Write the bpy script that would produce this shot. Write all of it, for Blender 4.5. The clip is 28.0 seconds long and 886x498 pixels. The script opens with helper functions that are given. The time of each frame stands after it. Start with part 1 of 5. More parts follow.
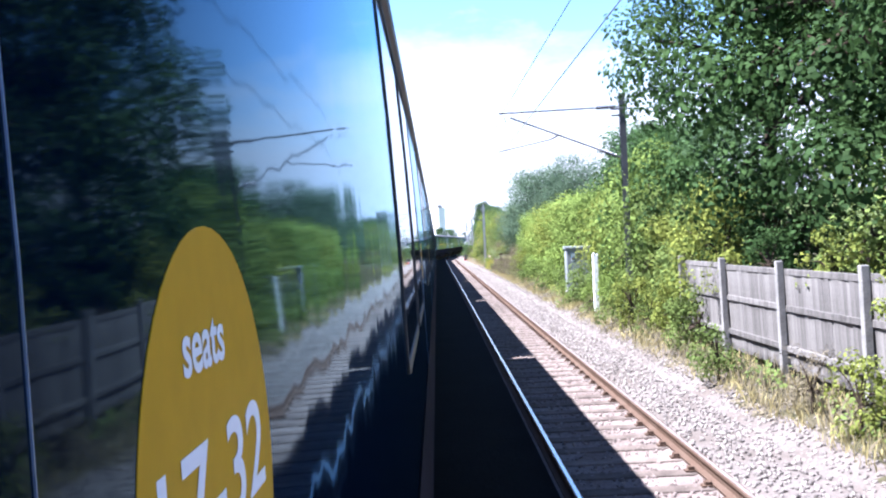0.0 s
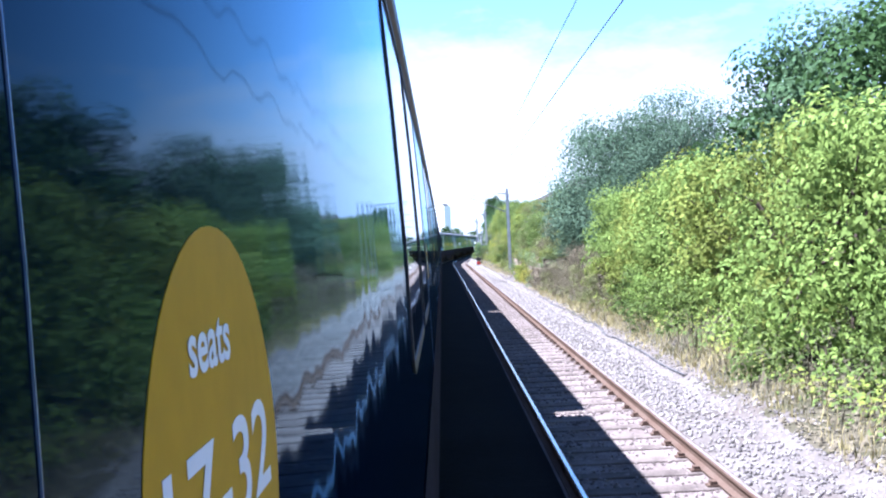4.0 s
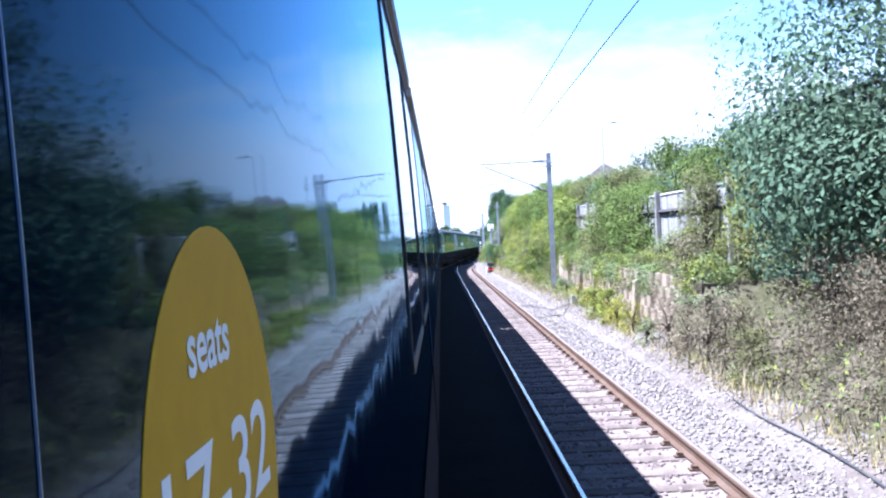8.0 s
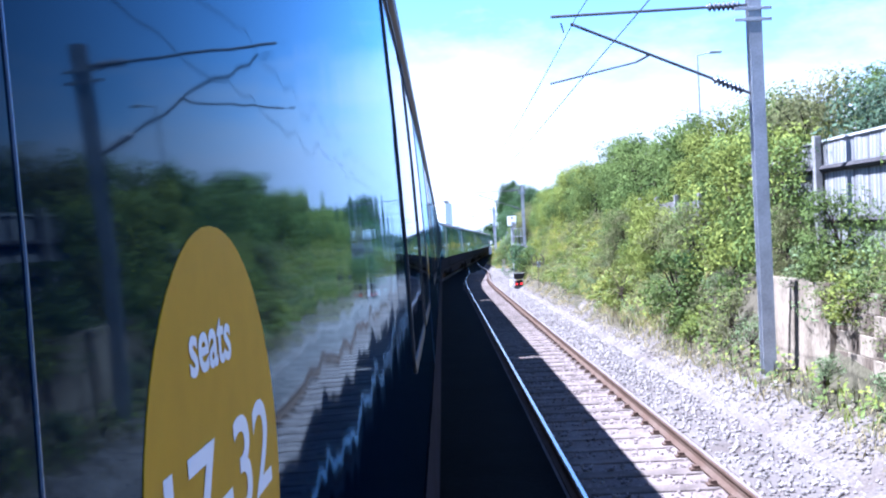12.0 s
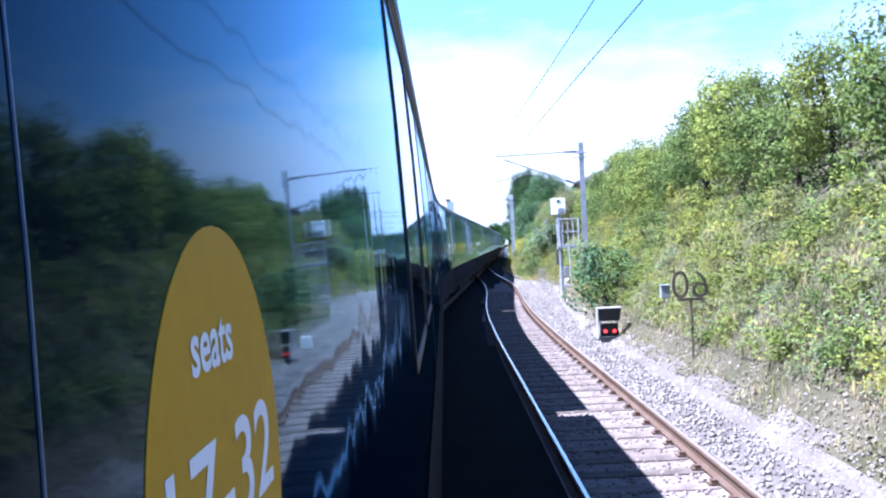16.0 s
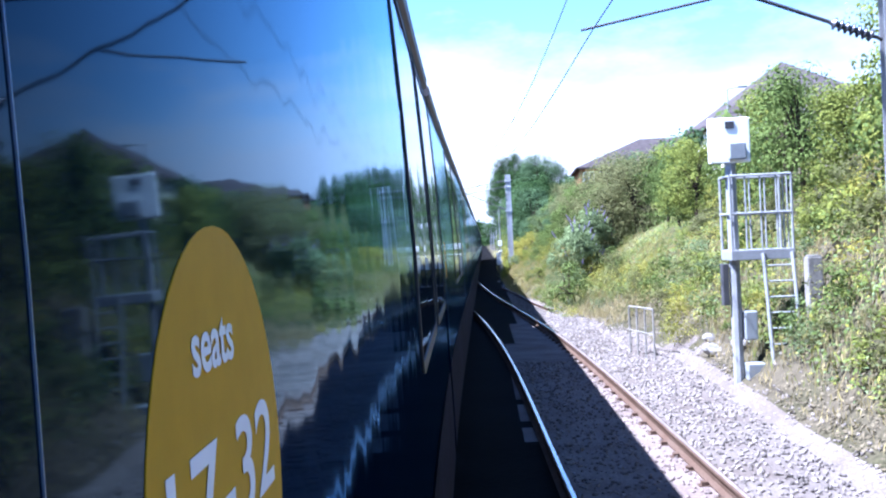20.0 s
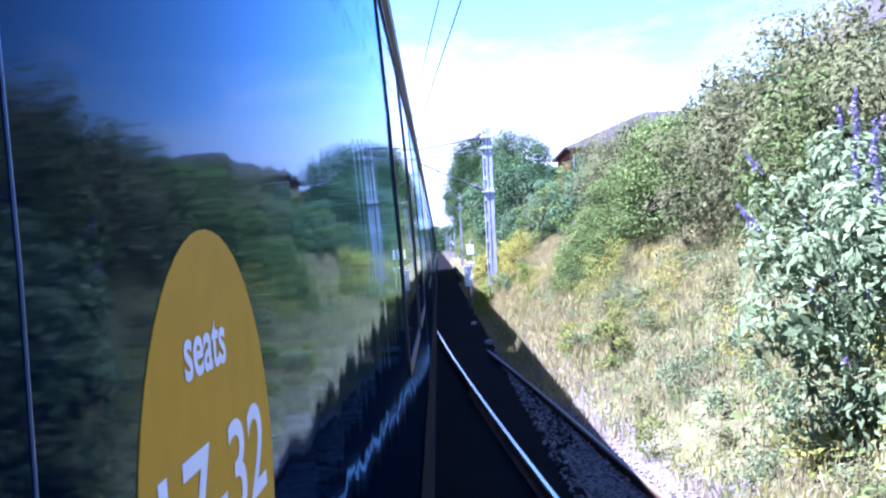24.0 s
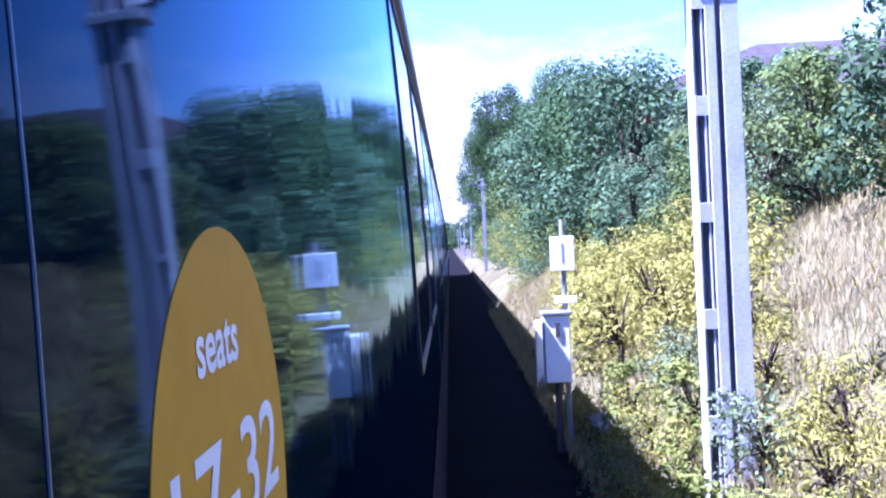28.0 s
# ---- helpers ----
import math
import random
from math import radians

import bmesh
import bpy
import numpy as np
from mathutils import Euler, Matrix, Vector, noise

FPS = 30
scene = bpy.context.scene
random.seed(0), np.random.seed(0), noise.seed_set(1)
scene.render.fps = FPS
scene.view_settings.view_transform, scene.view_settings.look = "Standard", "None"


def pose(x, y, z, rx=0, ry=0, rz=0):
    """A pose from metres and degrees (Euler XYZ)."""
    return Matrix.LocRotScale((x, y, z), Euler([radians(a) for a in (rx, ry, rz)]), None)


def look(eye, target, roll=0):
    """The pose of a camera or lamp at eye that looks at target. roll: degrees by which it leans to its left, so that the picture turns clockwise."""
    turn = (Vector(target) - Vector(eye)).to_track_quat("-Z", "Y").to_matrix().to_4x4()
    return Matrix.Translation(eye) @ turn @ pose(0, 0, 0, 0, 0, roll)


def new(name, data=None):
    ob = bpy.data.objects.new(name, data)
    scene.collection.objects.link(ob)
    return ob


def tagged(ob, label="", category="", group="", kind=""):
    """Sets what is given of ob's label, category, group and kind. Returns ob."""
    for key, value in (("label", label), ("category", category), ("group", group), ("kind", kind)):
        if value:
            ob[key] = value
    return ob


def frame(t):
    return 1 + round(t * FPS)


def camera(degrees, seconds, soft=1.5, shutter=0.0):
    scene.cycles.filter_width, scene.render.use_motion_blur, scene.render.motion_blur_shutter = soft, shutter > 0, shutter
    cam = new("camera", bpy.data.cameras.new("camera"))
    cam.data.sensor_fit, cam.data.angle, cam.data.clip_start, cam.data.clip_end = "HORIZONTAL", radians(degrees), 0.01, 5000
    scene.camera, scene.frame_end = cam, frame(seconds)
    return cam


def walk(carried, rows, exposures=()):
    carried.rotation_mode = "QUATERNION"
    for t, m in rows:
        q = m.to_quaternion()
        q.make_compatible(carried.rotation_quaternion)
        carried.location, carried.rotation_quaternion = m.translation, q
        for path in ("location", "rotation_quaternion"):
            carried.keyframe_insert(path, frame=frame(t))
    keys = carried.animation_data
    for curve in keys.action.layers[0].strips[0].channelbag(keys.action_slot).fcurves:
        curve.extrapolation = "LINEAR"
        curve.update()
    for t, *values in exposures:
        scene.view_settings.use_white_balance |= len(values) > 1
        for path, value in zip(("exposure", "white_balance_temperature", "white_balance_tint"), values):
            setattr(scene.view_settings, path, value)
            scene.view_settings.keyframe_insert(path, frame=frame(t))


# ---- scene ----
# ---------------------------------------------------------------- the line of the track
# s runs along the line in metres, X to the right of the line that the camera keeps, z up from the rail tops.
SPEED = 7.52
BEND = (139.0, 164.0, 0.0027)
LINE_Y = np.arange(-400.0, 900.0, 0.5)


def heading(s):
    a, b, k = BEND
    u = min(max((s - a) / (b - a), 0.0), 1.0)
    return k * (b - a) * (3 * u * u - 2 * u ** 3)


LINE = {}
_x, _y = 0.0, -400.0
for _s in LINE_Y:
    LINE[round(_s * 2)] = (_x, _y)
    _h = heading(_s + 0.25)
    _x, _y = _x + 0.5 * math.sin(_h), _y + 0.5 * math.cos(_h)


def on_line(s, X=0.0, z=0.0):
    """World place of the point s metres along, X metres to the right, z up."""
    k = min(max(math.floor(s * 2), -800), 1798)
    x, y = LINE[k]
    h = heading(s)
    d = s - k / 2
    return Vector((x + d * math.sin(h) + X * math.cos(h), y + d * math.cos(h) - X * math.sin(h), z))


def place(s, X=0.0, z=0.0, turn=0.0):
    """Pose at that point: its y axis along the line, turned by so many degrees to the left."""
    return Matrix.Translation(on_line(s, X, z)) @ pose(0, 0, 0, 0, 0, turn - math.degrees(heading(s)))


SHIFT_S = np.arange(120.0, 262.0, 1.0)
SHIFT_X = np.interp(SHIFT_S, (146, 153, 160, 168, 176, 182, 190, 197.5, 205, 216, 240), (0, -0.1, -0.32, -0.42, -0.75, -1.08, -1.73, -2.2, -2.62, -3.1, -3.4))
SHIFT_X = np.convolve(np.pad(SHIFT_X, 6, "edge"), np.ones(13) / 13, "valid")


def shift(s):
    """How far the neighbouring track has closed in on the train's own."""
    return float(np.interp(s, SHIFT_S, SHIFT_X))


# ---------------------------------------------------------------- the camera
EYE = 2.37
LENS = 46.0
# seconds, degrees that the view wanders to the left, degrees up, degrees of lean
SWAY = [
    (0.0, -0.34, 0.0), (0.5, 0.14, 0.0), (1.0, -0.04, 0.0), (1.5, 0.05, 0.0), (2.0, 0.14, 0.0), (2.5, 0.0, 0.0), (3.0, -0.03, 0.0),
    (3.5, 0.03, 0.0), (4.5, -0.2, 0.0), (5.5, -0.45, 0.06), (6.0, -0.43, 0.04), (6.5, -0.34, 0.02), (7.0, -0.06, 0.0), (7.5, -0.09, 0.0),
    (8.0, -0.09, 0.0), (8.5, -0.15, 0.0), (9.0, -0.19, 0.0), (9.5, 0.06, -0.05), (10.0, 0.06, 0.0), (10.5, 0.14, 0.0), (11.0, 0.25, 0.0),
    (11.5, 0.0, 0.0), (12.0, 0.0, 0.0), (12.5, 0.0, 0.0), (13.0, 0.06, 0.0), (13.5, 0.14, 0.0), (14.5, -0.05, 0.0), (15.5, -0.25, 0.0),
    (16.0, 0.09, 0.0), (16.5, 0.09, 0.0), (17.0, 0.06, 0.0), (17.5, 0.06, 0.0), (18.0, 0.06, 0.0), (18.5, 0.18, 0.0), (19.0, 0.15, 0.0),
    (19.5, -0.15, 0.0), (20.0, 0.06, 0.0), (20.5, -0.09, 0.06), (21.0, -0.15, 0.09), (21.5, -0.19, 0.03), (22.5, -0.3, 0.1),
    (23.5, -0.34, 0.18), (24.0, -0.28, 0.18), (24.5, -0.06, 0.18), (25.0, 0.06, 0.15), (25.5, 0.18, 0.06), (26.0, 0.65, -0.09),
    (26.5, 0.37, 0.06), (27.0, 0.15, 0.09), (27.5, 0.34, 0.06), (28.0, 0.37, 0.06),
]
cam = camera(LENS, 28.0, soft=2.2)
walk(cam, [(t, place(SPEED * t, 0.0, EYE, yaw) @ pose(0, 0, 0, 90 - 0.31 + up, 0, 0) @ pose(0, 0, 0, 0, 0, -2.6)) for t, yaw, up in SWAY],
     exposures=[(0.0, 2.92, 5400, 20), (3.0, 2.92, 5080, 20), (8.0, 2.9, 5000, 20), (13.0, 2.84, 4800, 22), (20.0, 2.84, 4900, 22), (24.0, 3.18, 4690, 39), (26.0, 3.27, 4610, 46), (28.0, 3.14, 4540, 51)])

# ---------------------------------------------------------------- sky and sun
SUN_SIDE, SUN_UP = -8.0, 59.0
to_sun = Vector((-math.cos(radians(SUN_SIDE)) * math.cos(radians(SUN_UP)), math.sin(radians(SUN_SIDE)) * math.cos(radians(SUN_UP)), math.sin(radians(SUN_UP))))
world = bpy.data.worlds.new("sky")
scene.world = world
world.use_nodes = True
wn, wl = world.node_tree.nodes, world.node_tree.links
sky = wn.new("ShaderNodeTexSky")
sky.sky_type, sky.sun_disc = "NISHITA", False
sky.sun_elevation, sky.sun_rotation = radians(SUN_UP), math.atan2(to_sun.x, to_sun.y)
sky.air_density, sky.dust_density, sky.ozone_density = 1.0, 0.4, 0.5
# high thin cloud over the blue, thick towards the horizon
tc = wn.new("ShaderNodeTexCoord")
sep = wn.new("ShaderNodeSeparateXYZ")
wl.new(tc.outputs["Generated"], sep.inputs[0])
mp = wn.new("ShaderNodeMapping")
mp.inputs["Scale"].default_value = (2.2, 2.2, 5.5)
wl.new(tc.outputs["Generated"], mp.inputs[0])
cl = wn.new("ShaderNodeTexNoise")
cl.inputs["Scale"].default_value, cl.inputs["Detail"].default_value, cl.inputs["Roughness"].default_value = 1.6, 7.0, 0.62
wl.new(mp.outputs[0], cl.inputs["Vector"])
low = wn.new("ShaderNodeMapRange")
low.inputs["From Min"].default_value, low.inputs["From Max"].default_value = 0.0, 0.24
low.inputs["To Min"].default_value, low.inputs["To Max"].default_value = 0.6, -0.16
wl.new(sep.outputs["Z"], low.inputs["Value"])
add = wn.new("ShaderNodeMath")
wl.new(cl.outputs["Fac"], add.inputs[0])
wl.new(low.outputs[0], add.inputs[1])
ramp = wn.new("ShaderNodeMapRange")
ramp.inputs["From Min"].default_value, ramp.inputs["From Max"].default_value = 0.5, 0.8
wl.new(add.outputs[0], ramp.inputs["Value"])
mixw = wn.new("ShaderNodeMix")
mixw.data_type = "RGBA"
wl.new(ramp.outputs[0], mixw.inputs["Factor"])
deep = wn.new("ShaderNodeHueSaturation")
deep.inputs["Saturation"].default_value = 1.2
wl.new(sky.outputs[0], deep.inputs["Color"])
wl.new(deep.outputs[0], mixw.inputs["A"])
mixw.inputs["B"].default_value = (5.0, 5.1, 5.2, 1)
bg = wn["Background"]
wl.new(mixw.outputs["Result"], bg.inputs["Color"])
bg.inputs["Strength"].default_value = 0.047
sun = new("sun", bpy.data.lights.new("sun", "SUN"))
sun.data.energy, sun.data.angle, sun.data.color = 5.0, radians(0.5), (1.0, 0.95, 0.86)
sun.matrix_world = look((0, 0, 60), Vector((0, 0, 60)) - to_sun)


# ---------------------------------------------------------------- materials
def material(name, color, rough=0.6, metal=0.0, vary=0.25, scale=3.0, fine=40.0, bump=0.0, second=None, island=0.0, rand=0.0, coat=0.0, spec=0.5, stretch=None):
    """A surface with broad stains and fine grain; island and rand vary piece from piece."""
    m = bpy.data.materials.new(name)
    m.use_nodes = True
    n, l = m.node_tree.nodes, m.node_tree.links
    b = n["Principled BSDF"]
    b.inputs["Roughness"].default_value, b.inputs["Metallic"].default_value = rough, metal
    b.inputs["Coat Weight"].default_value, b.inputs["Specular IOR Level"].default_value = coat, spec if rough < 0.8 else 0.02
    co = n.new("ShaderNodeTexCoord").outputs["Object"]
    if stretch:
        mg = n.new("ShaderNodeMapping")
        mg.inputs["Scale"].default_value = stretch
        l.new(co, mg.inputs[0])
        co = mg.outputs[0]
    big, small = n.new("ShaderNodeTexNoise"), n.new("ShaderNodeTexNoise")
    for q, sc in ((big, scale), (small, fine)):
        q.inputs["Scale"].default_value, q.inputs["Detail"].default_value = sc, 5.0
        l.new(co, q.inputs["Vector"])
    mx = n.new("ShaderNodeMix")
    mx.data_type = "RGBA"
    two = second or tuple(c * 0.55 for c in color)
    mx.inputs["A"].default_value, mx.inputs["B"].default_value = (*color, 1), (*two, 1)
    st = n.new("ShaderNodeMapRange")
    st.inputs["From Min"].default_value, st.inputs["From Max"].default_value = 0.38, 0.68
    st.inputs["To Max"].default_value = min(1.0, vary * 2.4)
    l.new(big.outputs["Fac"], st.inputs["Value"])
    l.new(st.outputs[0], mx.inputs["Factor"])
    hsv = n.new("ShaderNodeHueSaturation")
    l.new(mx.outputs["Result"], hsv.inputs["Color"])
    gr = n.new("ShaderNodeMapRange")
    gr.inputs["From Min"].default_value, gr.inputs["From Max"].default_value = 0.3, 0.7
    gr.inputs["To Min"].default_value, gr.inputs["To Max"].default_value = 1 - vary * 0.6, 1 + vary * 0.6
    l.new(small.outputs["Fac"], gr.inputs["Value"])
    out = gr.outputs[0]
    for amount, node, port in ((island, "ShaderNodeNewGeometry", "Random Per Island"), (rand, "ShaderNodeObjectInfo", "Random")):
        if amount:
            src = n.new(node).outputs[port]
            r = n.new("ShaderNodeMapRange")
            r.inputs["To Min"].default_value, r.inputs["To Max"].default_value = 1 - amount, 1 + amount
            l.new(src, r.inputs["Value"])
            p = n.new("ShaderNodeMath")
            p.operation = "MULTIPLY"
            l.new(out, p.inputs[0])
            l.new(r.outputs[0], p.inputs[1])
            out = p.outputs[0]
    l.new(out, hsv.inputs["Value"])
    l.new(hsv.outputs[0], b.inputs["Base Color"])
    if bump:
        bu = n.new("ShaderNodeBump")
        bu.inputs["Strength"].default_value, bu.inputs["Distance"].default_value = bump, 0.02
        l.new(small.outputs["Fac"], bu.inputs["Height"])
        l.new(bu.outputs[0], b.inputs["Normal"])
    return m


def leaf_material(name, color, second=None, island=0.2, through_light=0.3, rand=0.15):
    """Leaves: matt with a soft sheen, light coming through, tone varying leaf from leaf."""
    m = material(name, color, rough=0.75, vary=0.3, scale=0.7, fine=9.0, second=second or tuple(c * 0.6 for c in color), island=island, rand=rand, spec=0.06)
    n, l = m.node_tree.nodes, m.node_tree.links
    b = n["Principled BSDF"]
    src = b.inputs["Base Color"].links[0].from_socket
    tr = n.new("ShaderNodeBsdfTranslucent")
    l.new(src, tr.inputs["Color"])
    mix = n.new("ShaderNodeMixShader")
    mix.inputs[0].default_value = through_light
    l.new(b.outputs[0], mix.inputs[1])
    l.new(tr.outputs[0], mix.inputs[2])
    l.new(mix.outputs[0], n["Material Output"].inputs["Surface"])
    return m


def paint_gloss(name, color, rough, wave, sheen, ior):
    """Polished paint or glass: a dark body under a tinted mirror-like skin with a slight unevenness."""
    m = material(name, color, rough=0.5, vary=0.15, scale=1.5, fine=30, spec=0.0)
    n, l = m.node_tree.nodes, m.node_tree.links
    co = n.new("ShaderNodeTexCoord")
    mg = n.new("ShaderNodeMapping")
    mg.inputs["Scale"].default_value = (1.0, 2.8, 1.25)
    l.new(co.outputs["Object"], mg.inputs[0])
    w = n.new("ShaderNodeTexNoise")
    w.inputs["Scale"].default_value, w.inputs["Detail"].default_value = 1.3, 2.0
    l.new(mg.outputs[0], w.inputs["Vector"])
    bu = n.new("ShaderNodeBump")
    bu.inputs["Strength"].default_value, bu.inputs["Distance"].default_value = wave, 0.01
    l.new(w.outputs["Fac"], bu.inputs["Height"])
    gl = n.new("ShaderNodeBsdfGlossy")
    gl.inputs["Color"].default_value, gl.inputs["Roughness"].default_value = (*sheen, 1), rough
    l.new(bu.outputs[0], gl.inputs["Normal"])
    fr = n.new("ShaderNodeFresnel")
    fr.inputs["IOR"].default_value = ior
    mix = n.new("ShaderNodeMixShader")
    l.new(fr.outputs[0], mix.inputs[0])
    l.new(n["Principled BSDF"].outputs[0], mix.inputs[1])
    l.new(gl.outputs[0], mix.inputs[2])
    l.new(mix.outputs[0], n["Material Output"].inputs["Surface"])
    return m


M = dict(
    # ballast along the train, its deep shade painted in as near-black colour
    shadebed=material("shade_darkened_ballast", (0.006, 0.0056, 0.0053), 0.9, vary=0.5, scale=0.9, fine=22, bump=1.0),
    field=material("rough_meadow", (0.085, 0.095, 0.04), 0.95, vary=0.5, scale=0.05, fine=3, bump=0.5, second=(0.05, 0.065, 0.022)),
    turf=material("dry_turf", (0.058, 0.052, 0.026), 0.95, vary=0.45, scale=0.7, fine=16, bump=0.8, second=(0.105, 0.1, 0.045)),
    paint=paint_gloss("navy_paint", (0.0003, 0.003, 0.012), 0.04, 0.17, (0.56, 0.8, 1.0), 1.125),
    glass=paint_gloss("tinted_glass", (0.003, 0.004, 0.008), 0.015, 0.05, (0.85, 0.93, 1.0), 1.3),
    dust=material("dusty_navy_paint", (0.014, 0.0145, 0.024), 0.85, vary=0.4, scale=2, fine=20, stretch=(1, 0.3, 1)),
    rubber=material("black_rubber", (0.012, 0.012, 0.014), 0.6),
    roof=material("coach_roof_grey", (0.08, 0.075, 0.075), 0.55, vary=0.3, stretch=(1, 0.2, 1)),
    solebar=material("dusty_dark_steel", (0.035, 0.035, 0.045), 0.85, vary=0.4, bump=0.2),
    yellow=material("ochre_sticker", (0.5, 0.28, 0.008), 0.6, vary=0.08, spec=0.1),
    letter=material("white_print", (0.75, 0.76, 0.8), 0.4, vary=0.05),
    steel=material("galvanised_steel", (0.25, 0.255, 0.265), 0.5, metal=0.1, vary=0.25, bump=0.1),
    rustpost=material("rust_brown_paint", (0.06, 0.043, 0.024), 0.7, vary=0.35),
    palesteel=material("bright_galvanised_steel", (0.42, 0.43, 0.46), 0.5, metal=0.1, vary=0.2, bump=0.1),
    darksteel=material("weathered_dark_steel", (0.045, 0.045, 0.05), 0.6, vary=0.3),
    railside=material("rusty_rail_side", (0.065, 0.042, 0.03), 0.8, vary=0.4, scale=2, second=(0.08, 0.056, 0.042)),
    railtop=material("worn_rail_head", (0.55, 0.55, 0.57), 0.22, metal=1.0, vary=0.1),
    railrust=material("rusty_rail_head", (0.14, 0.12, 0.11), 0.6, vary=0.3),
    bead=material("pale_door_bead", (0.2, 0.26, 0.38), 0.4, metal=0.5),
    fourfoot=material("rust_stained_ballast", (0.15, 0.122, 0.108), 0.95, vary=0.5, scale=1.2, fine=24, bump=1.0, second=(0.1, 0.078, 0.068)),
    rustone=material("rust_stained_stone", (0.16, 0.13, 0.115), 0.9, vary=0.3, scale=5, fine=60, island=0.45),
    sleeper=material("worn_sleeper", (0.125, 0.1, 0.085), 0.9, vary=0.35, scale=4, fine=60, bump=0.4, rand=0.25),
    ballast=material("ballast", (0.115, 0.1, 0.09), 0.95, vary=0.5, scale=0.8, fine=30, bump=1.0, second=(0.08, 0.066, 0.056)),
    stone=material("ballast_stone", (0.17, 0.15, 0.135), 0.9, vary=0.3, scale=5, fine=60, island=0.5),
    concrete=material("stained_concrete", (0.2, 0.165, 0.12), 0.9, vary=0.45, scale=1.3, fine=25, bump=0.4, second=(0.065, 0.048, 0.034), rand=0.1, stretch=(1, 1, 0.4)),
    joint=material("dark_wall_joint", (0.085, 0.068, 0.05), 0.95, vary=0.4, scale=2, bump=0.4),
    palecon=material("pale_concrete", (0.2, 0.19, 0.175), 0.85, vary=0.3, scale=3, bump=0.3),
    timber=material("grey_weathered_timber", (0.13, 0.12, 0.11), 0.85, vary=0.4, scale=1.5, fine=30, stretch=(6, 6, 0.7), rand=0.25, bump=0.3),
    darkrail=material("damp_dark_timber", (0.05, 0.046, 0.046), 0.85, vary=0.4),
    fencewood=material("pale_weathered_boards", (0.2, 0.195, 0.185), 0.85, vary=0.4, scale=1.5, fine=30, stretch=(6, 6, 0.7), rand=0.3, bump=0.3),
    cabinet=material("grey_cabinet_paint", (0.21, 0.225, 0.235), 0.5, vary=0.15, scale=2),
    white=material("white_enamel", (0.78, 0.78, 0.76), 0.45, vary=0.1),
    black=material("matt_black", (0.02, 0.02, 0.022), 0.7),
    warn=material("warning_yellow", (0.75, 0.5, 0.03), 0.5, vary=0.05),
    porcelain=material("dark_insulator", (0.05, 0.05, 0.06), 0.25),
    tile=material("roof_tiles", (0.058, 0.05, 0.05), 0.85, vary=0.3, scale=2, fine=14, rand=0.1),
    brick=material("red_brick", (0.21, 0.085, 0.05), 0.85, vary=0.3, scale=2, fine=18),
    plaster=material("pale_wall", (0.55, 0.53, 0.48), 0.8, vary=0.15),
    pane=material("dark_window", (0.03, 0.04, 0.05), 0.1),
    bark=material("bark", (0.05, 0.0375, 0.0275), 0.9, vary=0.4, scale=4, bump=0.6),
    soil=material("bank_soil_and_litter", (0.062, 0.053, 0.036), 0.95, vary=0.5, scale=0.7, fine=14, bump=0.8, second=(0.036, 0.035, 0.018)),
    lime=leaf_material("lime_leaves", (0.15, 0.168, 0.033), (0.085, 0.11, 0.023)),
    fresh=leaf_material("fresh_green_leaves", (0.135, 0.18, 0.04), (0.085, 0.13, 0.028)),
    green=leaf_material("green_leaves", (0.095, 0.125, 0.032), (0.05, 0.08, 0.021)),
    dark=leaf_material("dark_leaves", (0.034, 0.062, 0.018), (0.016, 0.036, 0.011)),
    willow=leaf_material("silvery_leaves", (0.068, 0.1, 0.06), (0.04, 0.066, 0.038)),
    sage=leaf_material("grey_green_weeds", (0.13, 0.168, 0.076), (0.1, 0.132, 0.056)),
    bluegreen=leaf_material("cool_green_leaves", (0.07, 0.112, 0.05), (0.035, 0.066, 0.03)),
    gold=leaf_material("golden_weeds", (0.24, 0.22, 0.04), (0.165, 0.18, 0.04)),
    straw=leaf_material("dry_grass", (0.26, 0.215, 0.1), (0.2, 0.175, 0.075), island=0.12),
    seedy=leaf_material("seeding_shrub", (0.13, 0.13, 0.055), (0.1, 0.11, 0.042), through_light=0.5),
    dead=leaf_material("dead_brambles", (0.125, 0.105, 0.068), (0.085, 0.07, 0.045), through_light=0.15),
    lilac=leaf_material("lilac_flowers", (0.2, 0.17, 0.29), (0.15, 0.12, 0.22)),
)
for _m, _r in (("lampred", (1.0, 0.03, 0.02)),):
    red = material("red_lamp_glass", (0.5, 0.01, 0.01), 0.3)
    red.node_tree.nodes["Principled BSDF"].inputs["Emission Color"].default_value = (*_r, 1)
    red.node_tree.nodes["Principled BSDF"].inputs["Emission Strength"].default_value = 0.7
    M[_m] = red


# ---------------------------------------------------------------- building helpers
def mesh_from(name, verts, faces, mats, index=None, smooth=False):
    me = bpy.data.meshes.new(name)
    me.from_pydata([tuple(v) for v in verts], [], [tuple(f) for f in faces])
    for q in (mats if isinstance(mats, (list, tuple)) else [mats]):
        me.materials.append(q)
    if index is not None:
        me.polygons.foreach_set("material_index", np.asarray(index, dtype=np.int32))
    if smooth:
        me.polygons.foreach_set("use_smooth", np.ones(len(me.polygons), dtype=bool))
    me.update()
    return me


def thing(name, label, category, m=None, group="", kind=""):
    ob = new(name)
    if m is not None:
        ob.matrix_world = m
    return tagged(ob, label, category, group, kind)


